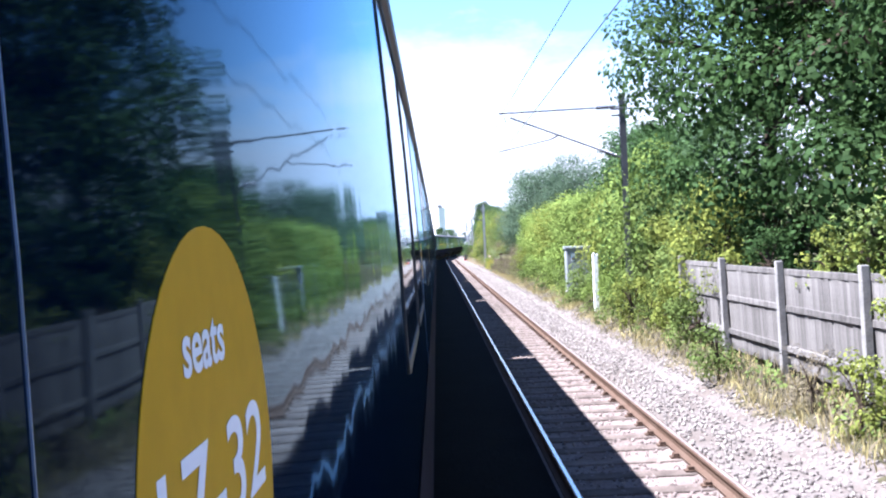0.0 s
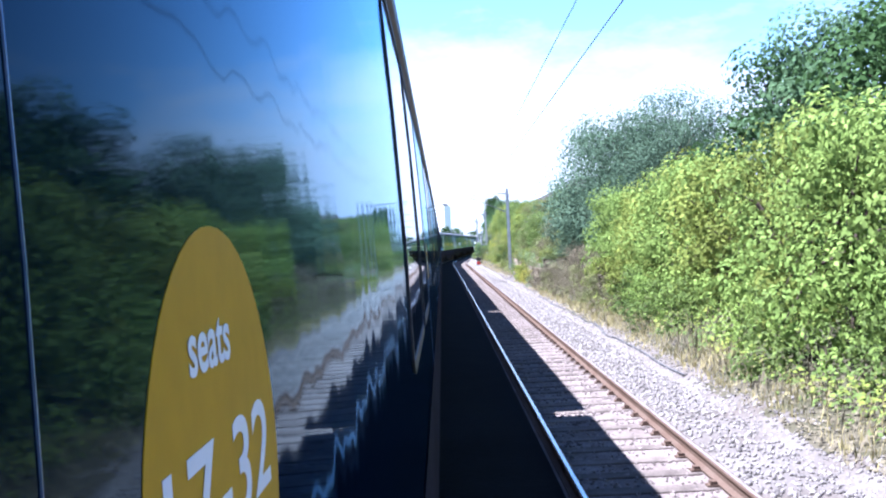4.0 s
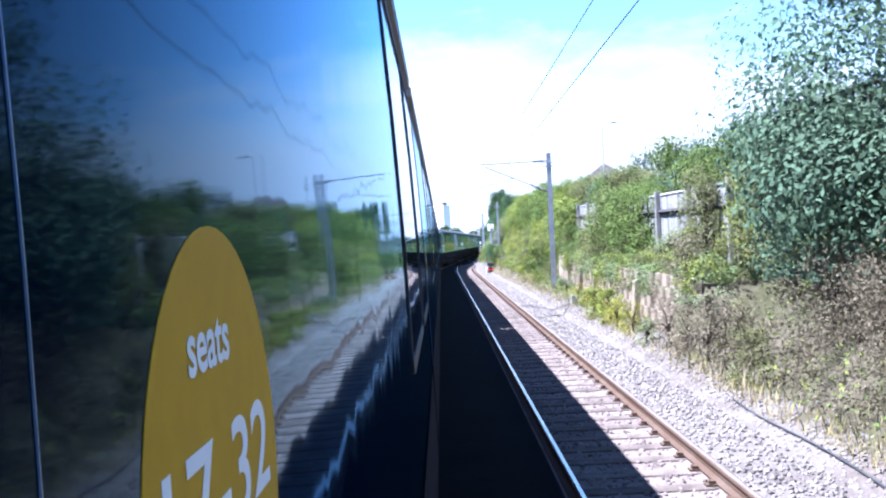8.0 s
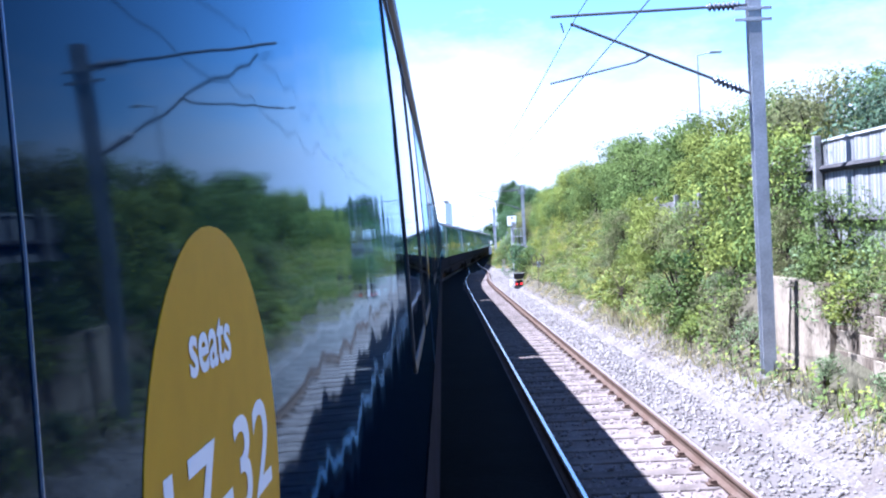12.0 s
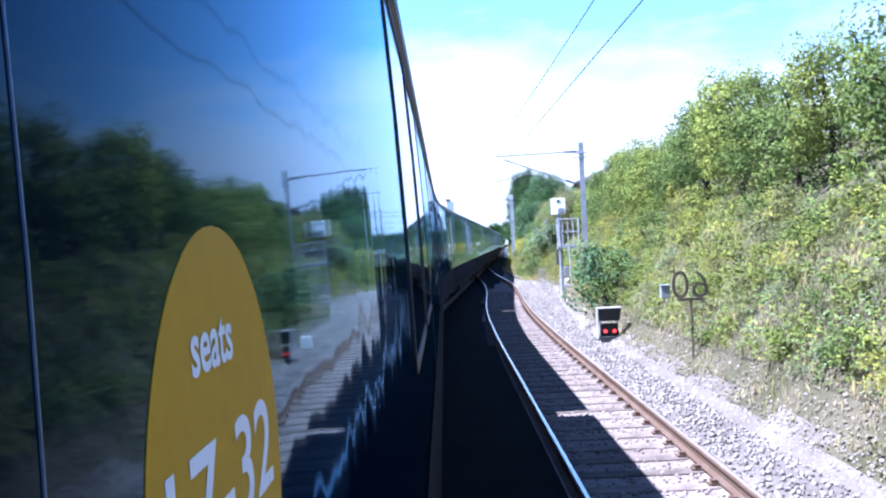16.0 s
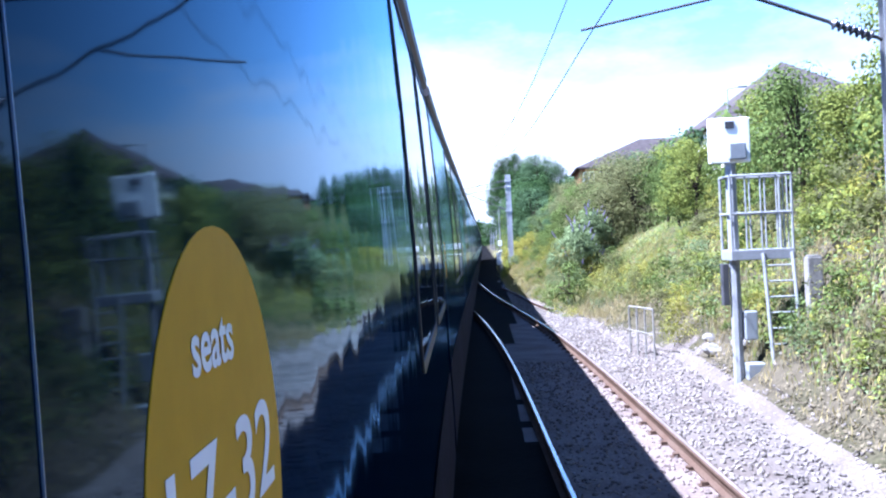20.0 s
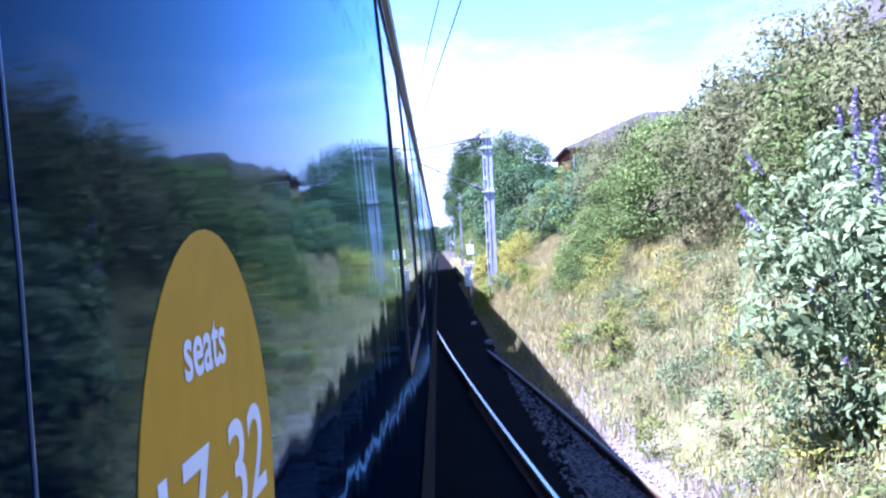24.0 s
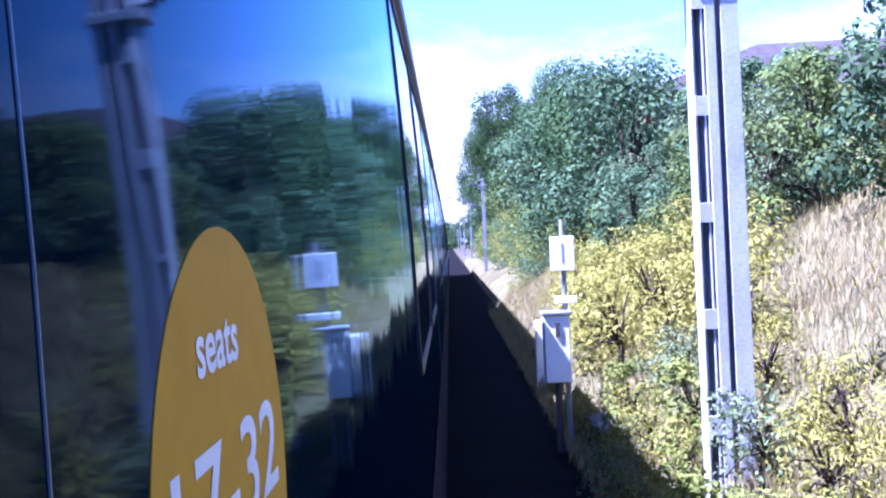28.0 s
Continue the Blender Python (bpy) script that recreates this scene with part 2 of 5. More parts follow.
def part(name, bm, mat, parent, label="", m=None, smooth=False):
    """One mesh object under a thing or a part; bm is a bmesh (freed) or a mesh."""
    if isinstance(bm, bmesh.types.BMesh):
        me = bpy.data.meshes.new(name)
        bm.normal_update()
        bm.to_mesh(me)
        bm.free()
    else:
        me = bm
    if mat is not None and not me.materials:
        me.materials.append(mat)
    if smooth:
        me.polygons.foreach_set("use_smooth", np.ones(len(me.polygons), dtype=bool))
    ob = new(name, me)
    ob.parent = parent
    if m is not None:
        ob.matrix_local = m
    if label:
        tagged(ob, label)
    return ob


def box(bm, x0, x1, y0, y1, z0, z1, bevel=0.0):
    r = bmesh.ops.create_cube(bm, size=1.0, matrix=Matrix.LocRotScale(((x0 + x1) / 2, (y0 + y1) / 2, (z0 + z1) / 2), None, (x1 - x0, y1 - y0, z1 - z0)))
    if bevel:
        es = {e for v in r["verts"] for e in v.link_edges}
        bmesh.ops.bevel(bm, geom=list(es), offset=bevel, segments=2, affect="EDGES", profile=0.5)
    return bm


def boxed(*a, bevel=0.006):
    return box(bmesh.new(), *a, bevel=bevel)


def rod(bm, a, b, r0, r1=None, sides=8, caps=True):
    a, b = Vector(a), Vector(b)
    d = b - a
    m = Matrix.Translation((a + b) / 2) @ d.to_track_quat("Z", "Y").to_matrix().to_4x4()
    bmesh.ops.create_cone(bm, cap_ends=caps, segments=sides, radius1=r0, radius2=r0 if r1 is None else r1, depth=d.length, matrix=m)
    return bm


def rods(*list_of):
    bm = bmesh.new()
    for a, b, r in list_of:
        rod(bm, a, b, r)
    return bm


def sweep(profile, s_list, offset=0.0, closed=True, follow=None, caps=True):
    """Vertices and faces of a profile [(X, z)] carried along the line; follow adds a sideways shift."""
    n = len(profile)
    verts, faces = [], []
    for s in s_list:
        dx = offset + (follow(s) if follow else 0.0)
        verts += [on_line(s, X + dx, z) for X, z in profile]
    for i in range(len(s_list) - 1):
        for j in range(n if closed else n - 1):
            a, b = i * n + j, i * n + (j + 1) % n
            faces.append((b, a, a + n, b + n))
    if closed and caps:
        faces.append(tuple(range(n)))
        faces.append(tuple(range(len(s_list) * n - 1, (len(s_list) - 1) * n - 1, -1)))
    return verts, faces


def steps(a, b, d):
    k = max(1, math.ceil((b - a) / d))
    return [a + (b - a) * i / k for i in range(k + 1)]


# ---------------------------------------------------------------- ground
# cross sections of the cutting: s, then heights at the distances in GX
GX = (-60.0, -6.0, -4.0, -3.4, 3.2, 3.9, 4.4, 5.0, 5.8, 7.0, 9.0, 12.0, 18.0, 40.0)
LAND = (
    (-60, (0.0, -0.5, -0.45, -0.13, -0.13, -0.16, 0.05, 0.3, 0.5, 0.8, 1.0, 1.2, 1.5, 2.0)),
    (30, (0.0, -0.5, -0.45, -0.13, -0.13, -0.16, 0.0, 0.2, 0.4, 0.7, 1.0, 1.2, 1.5, 2.0)),
    (62, (0.0, -0.5, -0.45, -0.13, -0.13, -0.18, 0.0, 0.25, 0.7, 1.2, 1.8, 2.2, 2.5, 3.0)),
    (80, (0.0, -0.5, -0.45, -0.13, -0.13, -0.18, 0.0, 0.2, 0.7, 1.6, 2.3, 2.8, 3.2, 4.0)),
    (84, (0.0, -0.5, -0.45, -0.13, -0.13, -0.2, 0.05, 0.2, 1.5, 2.1, 2.5, 3.0, 3.5, 4.5)),
    (108, (0.0, -0.5, -0.45, -0.13, -0.13, -0.2, 0.0, 0.2, 1.5, 2.1, 2.8, 3.4, 4.0, 5.0)),
    (113, (0.0, -0.5, -0.45, -0.13, -0.13, -0.22, 0.05, 0.7, 1.7, 2.7, 3.6, 4.4, 5.2, 6.0)),
    (140, (0.0, -0.5, -0.45, -0.13, -0.13, -0.28, 0.0, 0.85, 2.0, 3.1, 4.1, 5.0, 5.8, 7.0)),
    (160, (0.0, -0.5, -0.45, -0.13, -0.16, -0.3, 0.0, 0.85, 2.0, 3.1, 4.2, 5.1, 6.0, 7.5)),
    (176, (0.0, -0.5, -0.45, -0.13, -0.13, 0.05, 0.45, 1.2, 2.1, 3.0, 4.0, 5.0, 6.0, 7.5)),
    (190, (0.0, -0.5, -0.45, -0.13, -0.13, 0.0, 0.4, 0.8, 1.35, 2.2, 3.4, 5.0, 6.2, 7.5)),
    (204, (0.0, -0.5, -0.45, -0.13, -0.1, 0.5, 0.85, 1.3, 2.0, 2.9, 3.8, 5.0, 6.2, 7.5)),
    (330, (0.0, -0.5, -0.45, -0.13, -0.1, 0.5, 0.85, 1.3, 2.0, 2.9, 3.8, 5.0, 6.2, 7.5)),
    (420, (0.0, -0.5, -0.45, -0.13, -0.13, -0.16, 0.0, 0.1, 0.2, 0.3, 0.5, 0.6, 0.8, 1.0)),
)


def toe(s):
    """Where the bank begins, right of the tracks: it closes in after the tracks have merged."""
    u = min(max((s - 176) / 28, 0.0), 1.0)
    return 1.0 - 0.52 * u * u * (3 - 2 * u)


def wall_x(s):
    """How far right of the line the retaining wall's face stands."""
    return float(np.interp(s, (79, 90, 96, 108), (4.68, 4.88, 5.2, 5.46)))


def land(s, X):
    """Height of the ground at that place."""
    i = 0
    while i < len(LAND) - 2 and s > LAND[i + 1][0]:
        i += 1
    (s0, a), (s1, b) = LAND[i], LAND[i + 1]
    u = min(max((s - s0) / (s1 - s0), 0.0), 1.0)
    k = toe(s)
    xs = [x if x <= 0 else x * k if x < 4 else x - (1 - k) * 4 * max(0.0, 1 - (x - 4) / 8) for x in GX]
    z = float(np.interp(X, xs, [p + (q - p) * u for p, q in zip(a, b)]))
    if -3.2 < X < 2.82 + shift(s) and s < 250:
        z = min(z, -0.165 if X < 1.12 + shift(s) or s > 160 else -0.2)
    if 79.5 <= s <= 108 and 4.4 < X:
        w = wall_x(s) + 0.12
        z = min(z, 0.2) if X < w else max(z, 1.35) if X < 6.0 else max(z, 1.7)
    if X > 3.6 * k:
        z += 0.13 * noise.noise(Vector((s * 0.4, X * 0.5, 1.0))) * min(1.0, (X - 3.6 * k))
    return z


def ballast_edge(s):
    """How far to the right the ballast reaches."""
    return float(np.interp(s, (76, 80, 106, 110, 155, 172, 184, 192, 204), (4.3, 4.5, 4.6, 4.3, 4.3, 4.05, 3.0, 2.4, 1.5)))


def build_ground():
    xs = [-3000, -800, -200, -60, -20, -6, -4, -3.4, -2, -0.5] + [0.6 + 0.25 * i for i in range(0, 39)] + [11, 12.5, 14.5, 18, 24, 32, 60, 200, 800, 3000]
    ss = [-300, -150, -60] + [-40 + 0.5 * i for i in range(0, 730)] + [335, 360, 400, 450, 600, 850]
    verts, faces, idx = [], [], []
    for s in ss:
        for x in xs:
            p = on_line(s, x, land(s, x))
            verts.append(p)
    far = []
    n = len(xs)
    for i in range(len(ss) - 1):
        for j in range(n - 1):
            faces.append((i * n + j, i * n + j + 1, (i + 1) * n + j + 1, (i + 1) * n + j))
            x, s = (xs[j] + xs[j + 1]) / 2, (ss[i] + ss[i + 1]) / 2
            wob = 0.22 * noise.noise(Vector((s * 2.1, x * 2, 9.0))) + 0.3 * noise.noise(Vector((s * 0.5, x, 4.0)))
            # 2 is the strip blackened for the train's shade, wider once the tracks merge
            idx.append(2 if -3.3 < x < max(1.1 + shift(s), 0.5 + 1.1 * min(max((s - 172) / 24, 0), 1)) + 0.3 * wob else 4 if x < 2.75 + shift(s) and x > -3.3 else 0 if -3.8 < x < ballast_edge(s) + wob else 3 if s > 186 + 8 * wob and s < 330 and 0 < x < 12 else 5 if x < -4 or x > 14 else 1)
    # on to the horizon
    k = len(verts)
    h = heading(850)
    for d in (5000,):
        for x in xs:
            v = on_line(850, x, 0.0)
            verts.append(Vector((v.x + d * math.sin(h), v.y + d * math.cos(h), 0.0)))
    m = (len(ss) - 1) * n
    for j in range(n - 1):
        faces.append((m + j, m + j + 1, k + j + 1, k + j))
        idx.append(5)
    tagged(new("ground", mesh_from("ground", verts, faces, [M["ballast"], M["soil"], M["shadebed"], M["turf"], M["fourfoot"], M["field"]], idx, smooth=True)), "stony track bed rising into an overgrown earth bank", "ground", kind="structure")


build_ground()

# ---------------------------------------------------------------- rails and sleepers


RAIL = ((-0.07, -0.155), (0.07, -0.155), (0.07, -0.14), (0.012, -0.12), (0.012, -0.045), (0.036, -0.035), (0.036, -0.006), (0.019, 0.0),
        (-0.019, 0.0), (-0.036, -0.006), (-0.036, -0.035), (-0.012, -0.045), (-0.012, -0.12), (-0.07, -0.14))
LEFT_RAIL, RIGHT_RAIL, OWN = 1.2, 2.705, -1.49


def rail(X, follow, shiny, label, a=-60.0, b=420.0):
    ss = steps(a, b, 2.0)
    v, f = sweep(RAIL, ss, X, follow=follow)
    n = len(RAIL)
    idx = [1 if (i % n) in (7,) else 0 for i in range(len(f))]
    idx[-2:] = [0, 0]
    # shiny None: sides and head black, shade painted into the steel
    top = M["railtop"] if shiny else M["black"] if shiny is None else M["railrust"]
    tagged(new("rail", mesh_from("rail", v, f, [M["black"] if shiny is None else M["railside"], top], idx)), label, "rail", kind="structure", group="rails")


rail(LEFT_RAIL, shift, True, "steel rail with a bright worn head on the track bed", b=205.0)
rail(RIGHT_RAIL, shift, False, "rust-brown steel rail on worn sleepers", b=177.0)
# same rail carried on; its bright head stands for sky shine on rust
rail(RIGHT_RAIL, shift, True, "steel rail running in beside the train, its head brightened for sky shine", a=177.0, b=216.0)
rail(0.0, lambda s: float(np.interp(s, (186, 190, 197.5, 204), (2.3, 1.95, 1.49, 1.02))), False, "short length of rusty disused rail in the ballast", a=186.0, b=204.0)
# the train's own rails, black in place of the shade beneath it
rail(OWN - 0.7525, None, None, "steel rail under the train, coloured black for the shade there")
rail(OWN + 0.7525, None, None, "steel rail under the train, coloured black for the shade there")

# ---------------------------------------------------------------- the train
SIDE = ((1.37, 0.86), (1.402, 0.9), (1.4, 1.15), (1.386, 1.6), (1.377, 1.95), (1.366, 2.37), (1.345, 2.8), (1.318, 3.2), (1.295, 3.44))
ROOF = ((1.29, 3.43), (1.318, 3.445), (1.322, 3.50), (1.24, 3.60), (1.02, 3.71), (0.7, 3.78), (0.35, 3.81), (0.0, 3.82))
COACH = 3 * SPEED
GAP = 0.34


def side_x(z):
    return OWN + float(np.interp(z, [p[1] for p in SIDE], [p[0] for p in SIDE]))


def panel(s0, s1, z0, z1, proud, corner, thick=0.012, inner=None, seg=4):
    """A panel (or a rounded ring, with inner as the width of its rim) that follows the coach side."""
    bm = bmesh.new()

    def at(s, z, x):
        return bm.verts.new(on_line(s, side_x(z) + x, z))

    if not inner:
        zs, ss = sorted({*steps(z0, z1, 0.12), *[q[1] for q in SIDE if z0 < q[1] < z1]}), steps(s0, s1, 0.9)
        g = [[at(s, z, proud) for s in ss] for z in zs]
        for i in range(len(zs) - 1):
            for j in range(len(ss) - 1):
                bm.faces.new((g[i][j], g[i][j + 1], g[i + 1][j + 1], g[i + 1][j]))
        for s, col in ((s0, [r[0] for r in g]), (s1, [r[-1] for r in g])):
            low = [at(s, z, proud - thick) for z in zs]
            for i in range(len(zs) - 1):
                bm.faces.new((col[i], col[i + 1], low[i + 1], low[i]))
    else:
        def ring(a, b, c, d, r, x):
            out = []
            for cs, cz, t0 in ((b - r, d - r, 0), (a + r, d - r, 90), (a + r, c + r, 180), (b - r, c + r, 270)):
                for i in range(seg + 1):
                    t = radians(t0 + 90 * i / seg)
                    out.append(at(cs + r * math.cos(t), cz + r * math.sin(t), x))
                if t0 in (90, 270):
                    zz = [d - r + (c + r - d + r) * k / 10 for k in range(1, 10)]
                    out += [at(a if t0 == 90 else b, z, x) for z in (zz if t0 == 90 else reversed(zz))]
            return out
        w = inner
        o1, o0 = ring(s0, s1, z0, z1, corner, proud), ring(s0, s1, z0, z1, corner, proud - thick)
        i1 = ring(s0 + w, s1 - w, z0 + w, z1 - w, max(corner - w, 0.01), proud)
        i0 = ring(s0 + w, s1 - w, z0 + w, z1 - w, max(corner - w, 0.01), proud - thick)
        n = len(o1)
        for i in range(n):
            j = (i + 1) % n
            bm.faces.new((o0[i], o0[j], o1[j], o1[i]))
            bm.faces.new((o1[i], o1[j], i1[j], i1[i]))
            bm.faces.new((i1[i], i1[j], i0[j], i0[i]))
    bmesh.ops.recalc_face_normals(bm, faces=bm.faces)
    bm.normal_update()
    if sum(f.normal.x * f.calc_area() for f in bm.faces) < 0:
        bmesh.ops.reverse_faces(bm, faces=bm.faces[:])
    return bm


def sticker(s, parent):
    """The round seat-number label with its print."""
    bm = bmesh.new()
    cs, cz, rs, rz = s + 0.56, 2.24, 0.158, 0.145
    top, low = [], []
    for i in range(56):
        t = 2 * math.pi * i / 56
        a, z = cs + rs * math.cos(t), cz + rz * math.sin(t)
        top.append(bm.verts.new(on_line(a, side_x(z) + 0.0005, z)))
        low.append(bm.verts.new(on_line(a, side_x(z) - 0.004, z)))
    bm.faces.new(top)
    for i in range(56):
        bm.faces.new((low[i], low[(i + 1) % 56], top[(i + 1) % 56], top[i]))
    bmesh.ops.recalc_face_normals(bm, faces=bm.faces)
    disc = part("seat_label", bm, M["yellow"], parent, "round ochre sticker with white print")
    for body, size, a, z, squeeze in (("seats", 0.040, 0.54, 2.312, 1.2), ("17-32", 0.08, 0.55, 2.221, 1.5)):
        fc = bpy.data.curves.new("print", "FONT")
        fc.body, fc.size, fc.align_x, fc.extrude = body, size, "CENTER", 0.0001
        fc.offset = 0.0008
        fc.materials.append(M["letter"])
        tx = new("print", fc)
        p, h = on_line(s + a, side_x(z) + 0.0008, z), heading(s + a)
        f = Vector((math.sin(h), math.cos(h), 0))
        lean = math.atan2(side_x(z + 0.05) - side_x(z - 0.05), 0.1)
        u = (Vector((0, 0, 1)) + Vector((math.cos(h), -math.sin(h), 0)) * math.tan(lean)).normalized()
        tx.matrix_world = Matrix.Translation(p) @ Matrix((f, u, f.cross(u))).transposed().to_4x4() @ Matrix.Diagonal((squeeze, 1, 1, 1))
        tx.parent = disc
    return disc


def coach(s0):
    ob = thing("railway_coach", "glossy navy passenger coach standing on the track", "train coach", group="coaches of the train")
    a, b = s0 + GAP / 2, s0 + COACH - GAP / 2
    ss = steps(a, b, 0.5)
    skin = [(OWN + x, z) for x, z in SIDE] + [(OWN - x, z) for x, z in reversed(SIDE)]
    v, f = sweep(skin, ss)
    part("body", mesh_from("coach_body", v, f, M["paint"]), None, ob)
    cap = [(OWN + x, z) for x, z in ROOF] + [(OWN - x, z) for x, z in reversed(ROOF[:-1])]
    v, f = sweep(cap, ss)
    part("roof", mesh_from("coach_roof", v, f, M["roof"]), None, ob, "grey curved roof with a gutter lip")
    sole = [(OWN + 1.30, 0.70), (OWN + 1.33, 0.72), (OWN + 1.33, 0.855), (OWN - 1.33, 0.855), (OWN - 1.30, 0.70)]
    v, f = sweep(sole, ss)
    part("solebar", mesh_from("coach_solebar", v, f, M["solebar"]), None, ob, "dusty dark sole bar")
    part("lower_panel", panel(a + 0.02, b - 0.02, 0.9, 1.5, 0.004, 0.0), M["dust"], ob, "dusty lower edge of the coach side")
    for k in range(3):
        m = s0 + 0.16 + k * SPEED
        sticker(m, ob)
        # door: seam strip, leaf edge, handle
        seam = part("door_seam", panel(m + 0.3088, m + 0.3096, 1.0, 3.38, 0.0008, 0.001, thick=0.002), M["bead"], ob, "pale bead along the door edge")
        for w0, w1 in ((3.45, 5.25), (5.55, 7.2)):
            win = part("window", panel(m + w0, m + w1, 1.93, 3.36, 0.006, 0.1, inner=0.042), M["rubber"], ob, "black rubber window surround")
            part("pane", panel(m + w0 + 0.045, m + w1 - 0.045, 1.975, 3.315, 0.0025, 0.06), M["glass"], win)
    # running gear
    for c in (s0 + 3.4, s0 + COACH - 3.4):
        bm = bmesh.new()
        box(bm, -1.12, 1.12, -1.7, 1.7, 0.42, 0.62, 0.03)
        bo = part("bogie", bm, M["solebar"], ob)
        bo.matrix_world = place(c, OWN)
        for dy in (-1.3, 1.3):
            for dx in (-0.75, 0.75):
                wb = bmesh.new()
                rod(wb, (dx - 0.065, dy, 0.455), (dx + 0.065, dy, 0.455), 0.455, sides=24)
                wh = part("wheel", wb, M["railside"], bo)
    v, f = sweep([(OWN + 1.15, 0.3), (OWN + 1.2, 0.35), (OWN + 1.2, 0.7), (OWN - 1.2, 0.7), (OWN - 1.2, 0.3)], steps(s0 + 6.2, s0 + COACH - 6.2, 2))
    part("underframe_box", mesh_from("underframe", v, f, M["solebar"]), None, ob)
    # corridor bellows between the coaches
    v, f = sweep([(OWN + 0.95, 0.95), (OWN + 0.95, 3.3), (OWN + 0.7, 3.5), (OWN - 0.7, 3.5), (OWN - 0.95, 3.3), (OWN - 0.95, 0.95)], [b - 0.01, b + GAP * 0.49])
    part("bellows", mesh_from("bellows", v, f, M["rubber"]), None, ob)
    v, f = sweep([(OWN + 0.95, 0.95), (OWN + 0.95, 3.3), (OWN + 0.7, 3.5), (OWN - 0.7, 3.5), (OWN - 0.95, 3.3), (OWN - 0.95, 0.95)], [a - GAP * 0.49, a + 0.01])
    part("bellows", mesh_from("bellows", v, f, M["rubber"]), None, ob)
    return ob


for _i in range(-2, 13):
    coach(-0.16 + _i * COACH)


# ---------------------------------------------------------------- overhead line
def mast(s, X, reach_to, top=6.15, style="round", label="", base=None):
    """A line mast with its cantilever: top tube, stay with insulators, registration arm."""
    z0 = land(s, X) - 0.3 if base is None else base
    ob = thing("overhead_line_mast", label, "line mast", place(s, X, 0), group="line masts")
    mat = M["darksteel"] if style == "dark" else M["palesteel"] if style == "twin" else M["steel"]
    if style == "twin":
        for x0, x1 in ((-0.17, -0.085), (-0.07, 0.165)):
            part("web", boxed(x0, x1, 0.075, 0.09, z0, top, bevel=0.003), mat, ob)
            part("flange", boxed(x0, x0 + 0.014, -0.09, 0.075, z0, top, bevel=0.003), mat, ob)
            part("flange", boxed(x1 - 0.014, x1, -0.09, 0.075, z0, top, bevel=0.003), mat, ob)
        part("flange", boxed(0.04, 0.165, -0.105, -0.09, z0, top, bevel=0.003), mat, ob)
        part("flange", boxed(-0.07, 0.0, -0.105, -0.09, z0, top, bevel=0.003), mat, ob)
        z = z0 + 0.7
        while z < top:
            part("batten", boxed(-0.165, -0.06, -0.1, -0.088, z, z + 0.14, bevel=0.002), mat, ob)
            part("batten", boxed(-0.165, 0.16, 0.09, 0.1, z, z + 0.14, bevel=0.002), mat, ob)
            z += 0.75
    else:
        bm = bmesh.new()
        hw = 0.075 if style == "dark" else 0.1
        box(bm, -hw, hw, -0.085, -0.073, z0, top)
        box(bm, -hw, hw, 0.073, 0.085, z0, top)
        box(bm, -0.006, 0.006, -0.073, 0.073, z0, top)
        part("post", bm, mat, ob)
        for z in (0.45, 0.62):
            part("cross_bracket", boxed(-0.32, 0.25, -0.1, -0.086, top - z, top - z + 0.05, bevel=0.004), mat, ob)
    r = reach_to - X
    up, mid, low = 5.75, 4.3 if style == "twin" else 4.45, 4.85
    part("top_tube", rods(((-0.1, 0, top - 0.35), (r - 0.15, 0, up), 0.024)), M["darksteel"], ob)
    part("stay_tube", rods(((-0.1, 0, mid), (r + 0.15, 0, up - 0.12), 0.024)), M["darksteel"], ob)
    part("registration_arm", rods(((r * 0.62, 0, 5.0), (r - 0.2, 0, low - 0.12), 0.016), ((r * 0.62, 0, 5.0), (r * 0.55, 0, 5.1), 0.02)), M["darksteel"], ob)
    if style == "twin":
        part("lower_tube", rods(((-0.1, 0, top - 0.75), (r - 0.15, 0, up - 0.35), 0.02)), M["darksteel"], ob)
        for z in (top - 0.42, top - 0.8, mid - 0.06):
            part("clamp", boxed(-0.24, 0.2, -0.14, 0.13, z, z + 0.07, bevel=0.006), mat, ob)
    part("dropper", rods(((r, 0, up - 0.1), (r + 0.04, 0, 5.5), 0.012)), M["darksteel"], ob)
    for (p, q) in (((-0.1, 0, top - 0.35), (r - 0.15, 0, up)), ((-0.1, 0, mid), (r + 0.15, 0, up - 0.12))):
        p, q = Vector(p), Vector(q)
        d = (q - p).normalized()
        rings = [(0.1, 0.02)] + [q2 for i in range(7) for q2 in ((0.12 + 0.07 * i, 0.035), (0.135 + 0.07 * i, 0.075), (0.15 + 0.07 * i, 0.07), (0.165 + 0.07 * i, 0.035))] + [(0.64, 0.02)]
        side, up2 = d.orthogonal().normalized(), None
        up2 = d.cross(side)
        vv = [p + d * along + (side * math.cos(k * math.pi / 5) + up2 * math.sin(k * math.pi / 5)) * rad for along, rad in rings for k in range(10)]
        ff = [(i * 10 + k, i * 10 + (k + 1) % 10, (i + 1) * 10 + (k + 1) % 10, (i + 1) * 10 + k) for i in range(len(rings) - 1) for k in range(10)]
        bm = mesh_from("insulator", vv, ff, M["porcelain"], smooth=True)
        part("insulator", bm, None, ob, "ribbed dark insulator")
    return ob


MASTS = ((27.8, 5.1, "dark"), (106.2, 4.9, "steel"), (162.4, 4.9, "steel"), (218.0, 1.93, "twin"), (272.0, 2.1, "steel"))


def wire_x(s):
    return (LEFT_RAIL + RIGHT_RAIL) / 2 + 0.1 + shift(s)


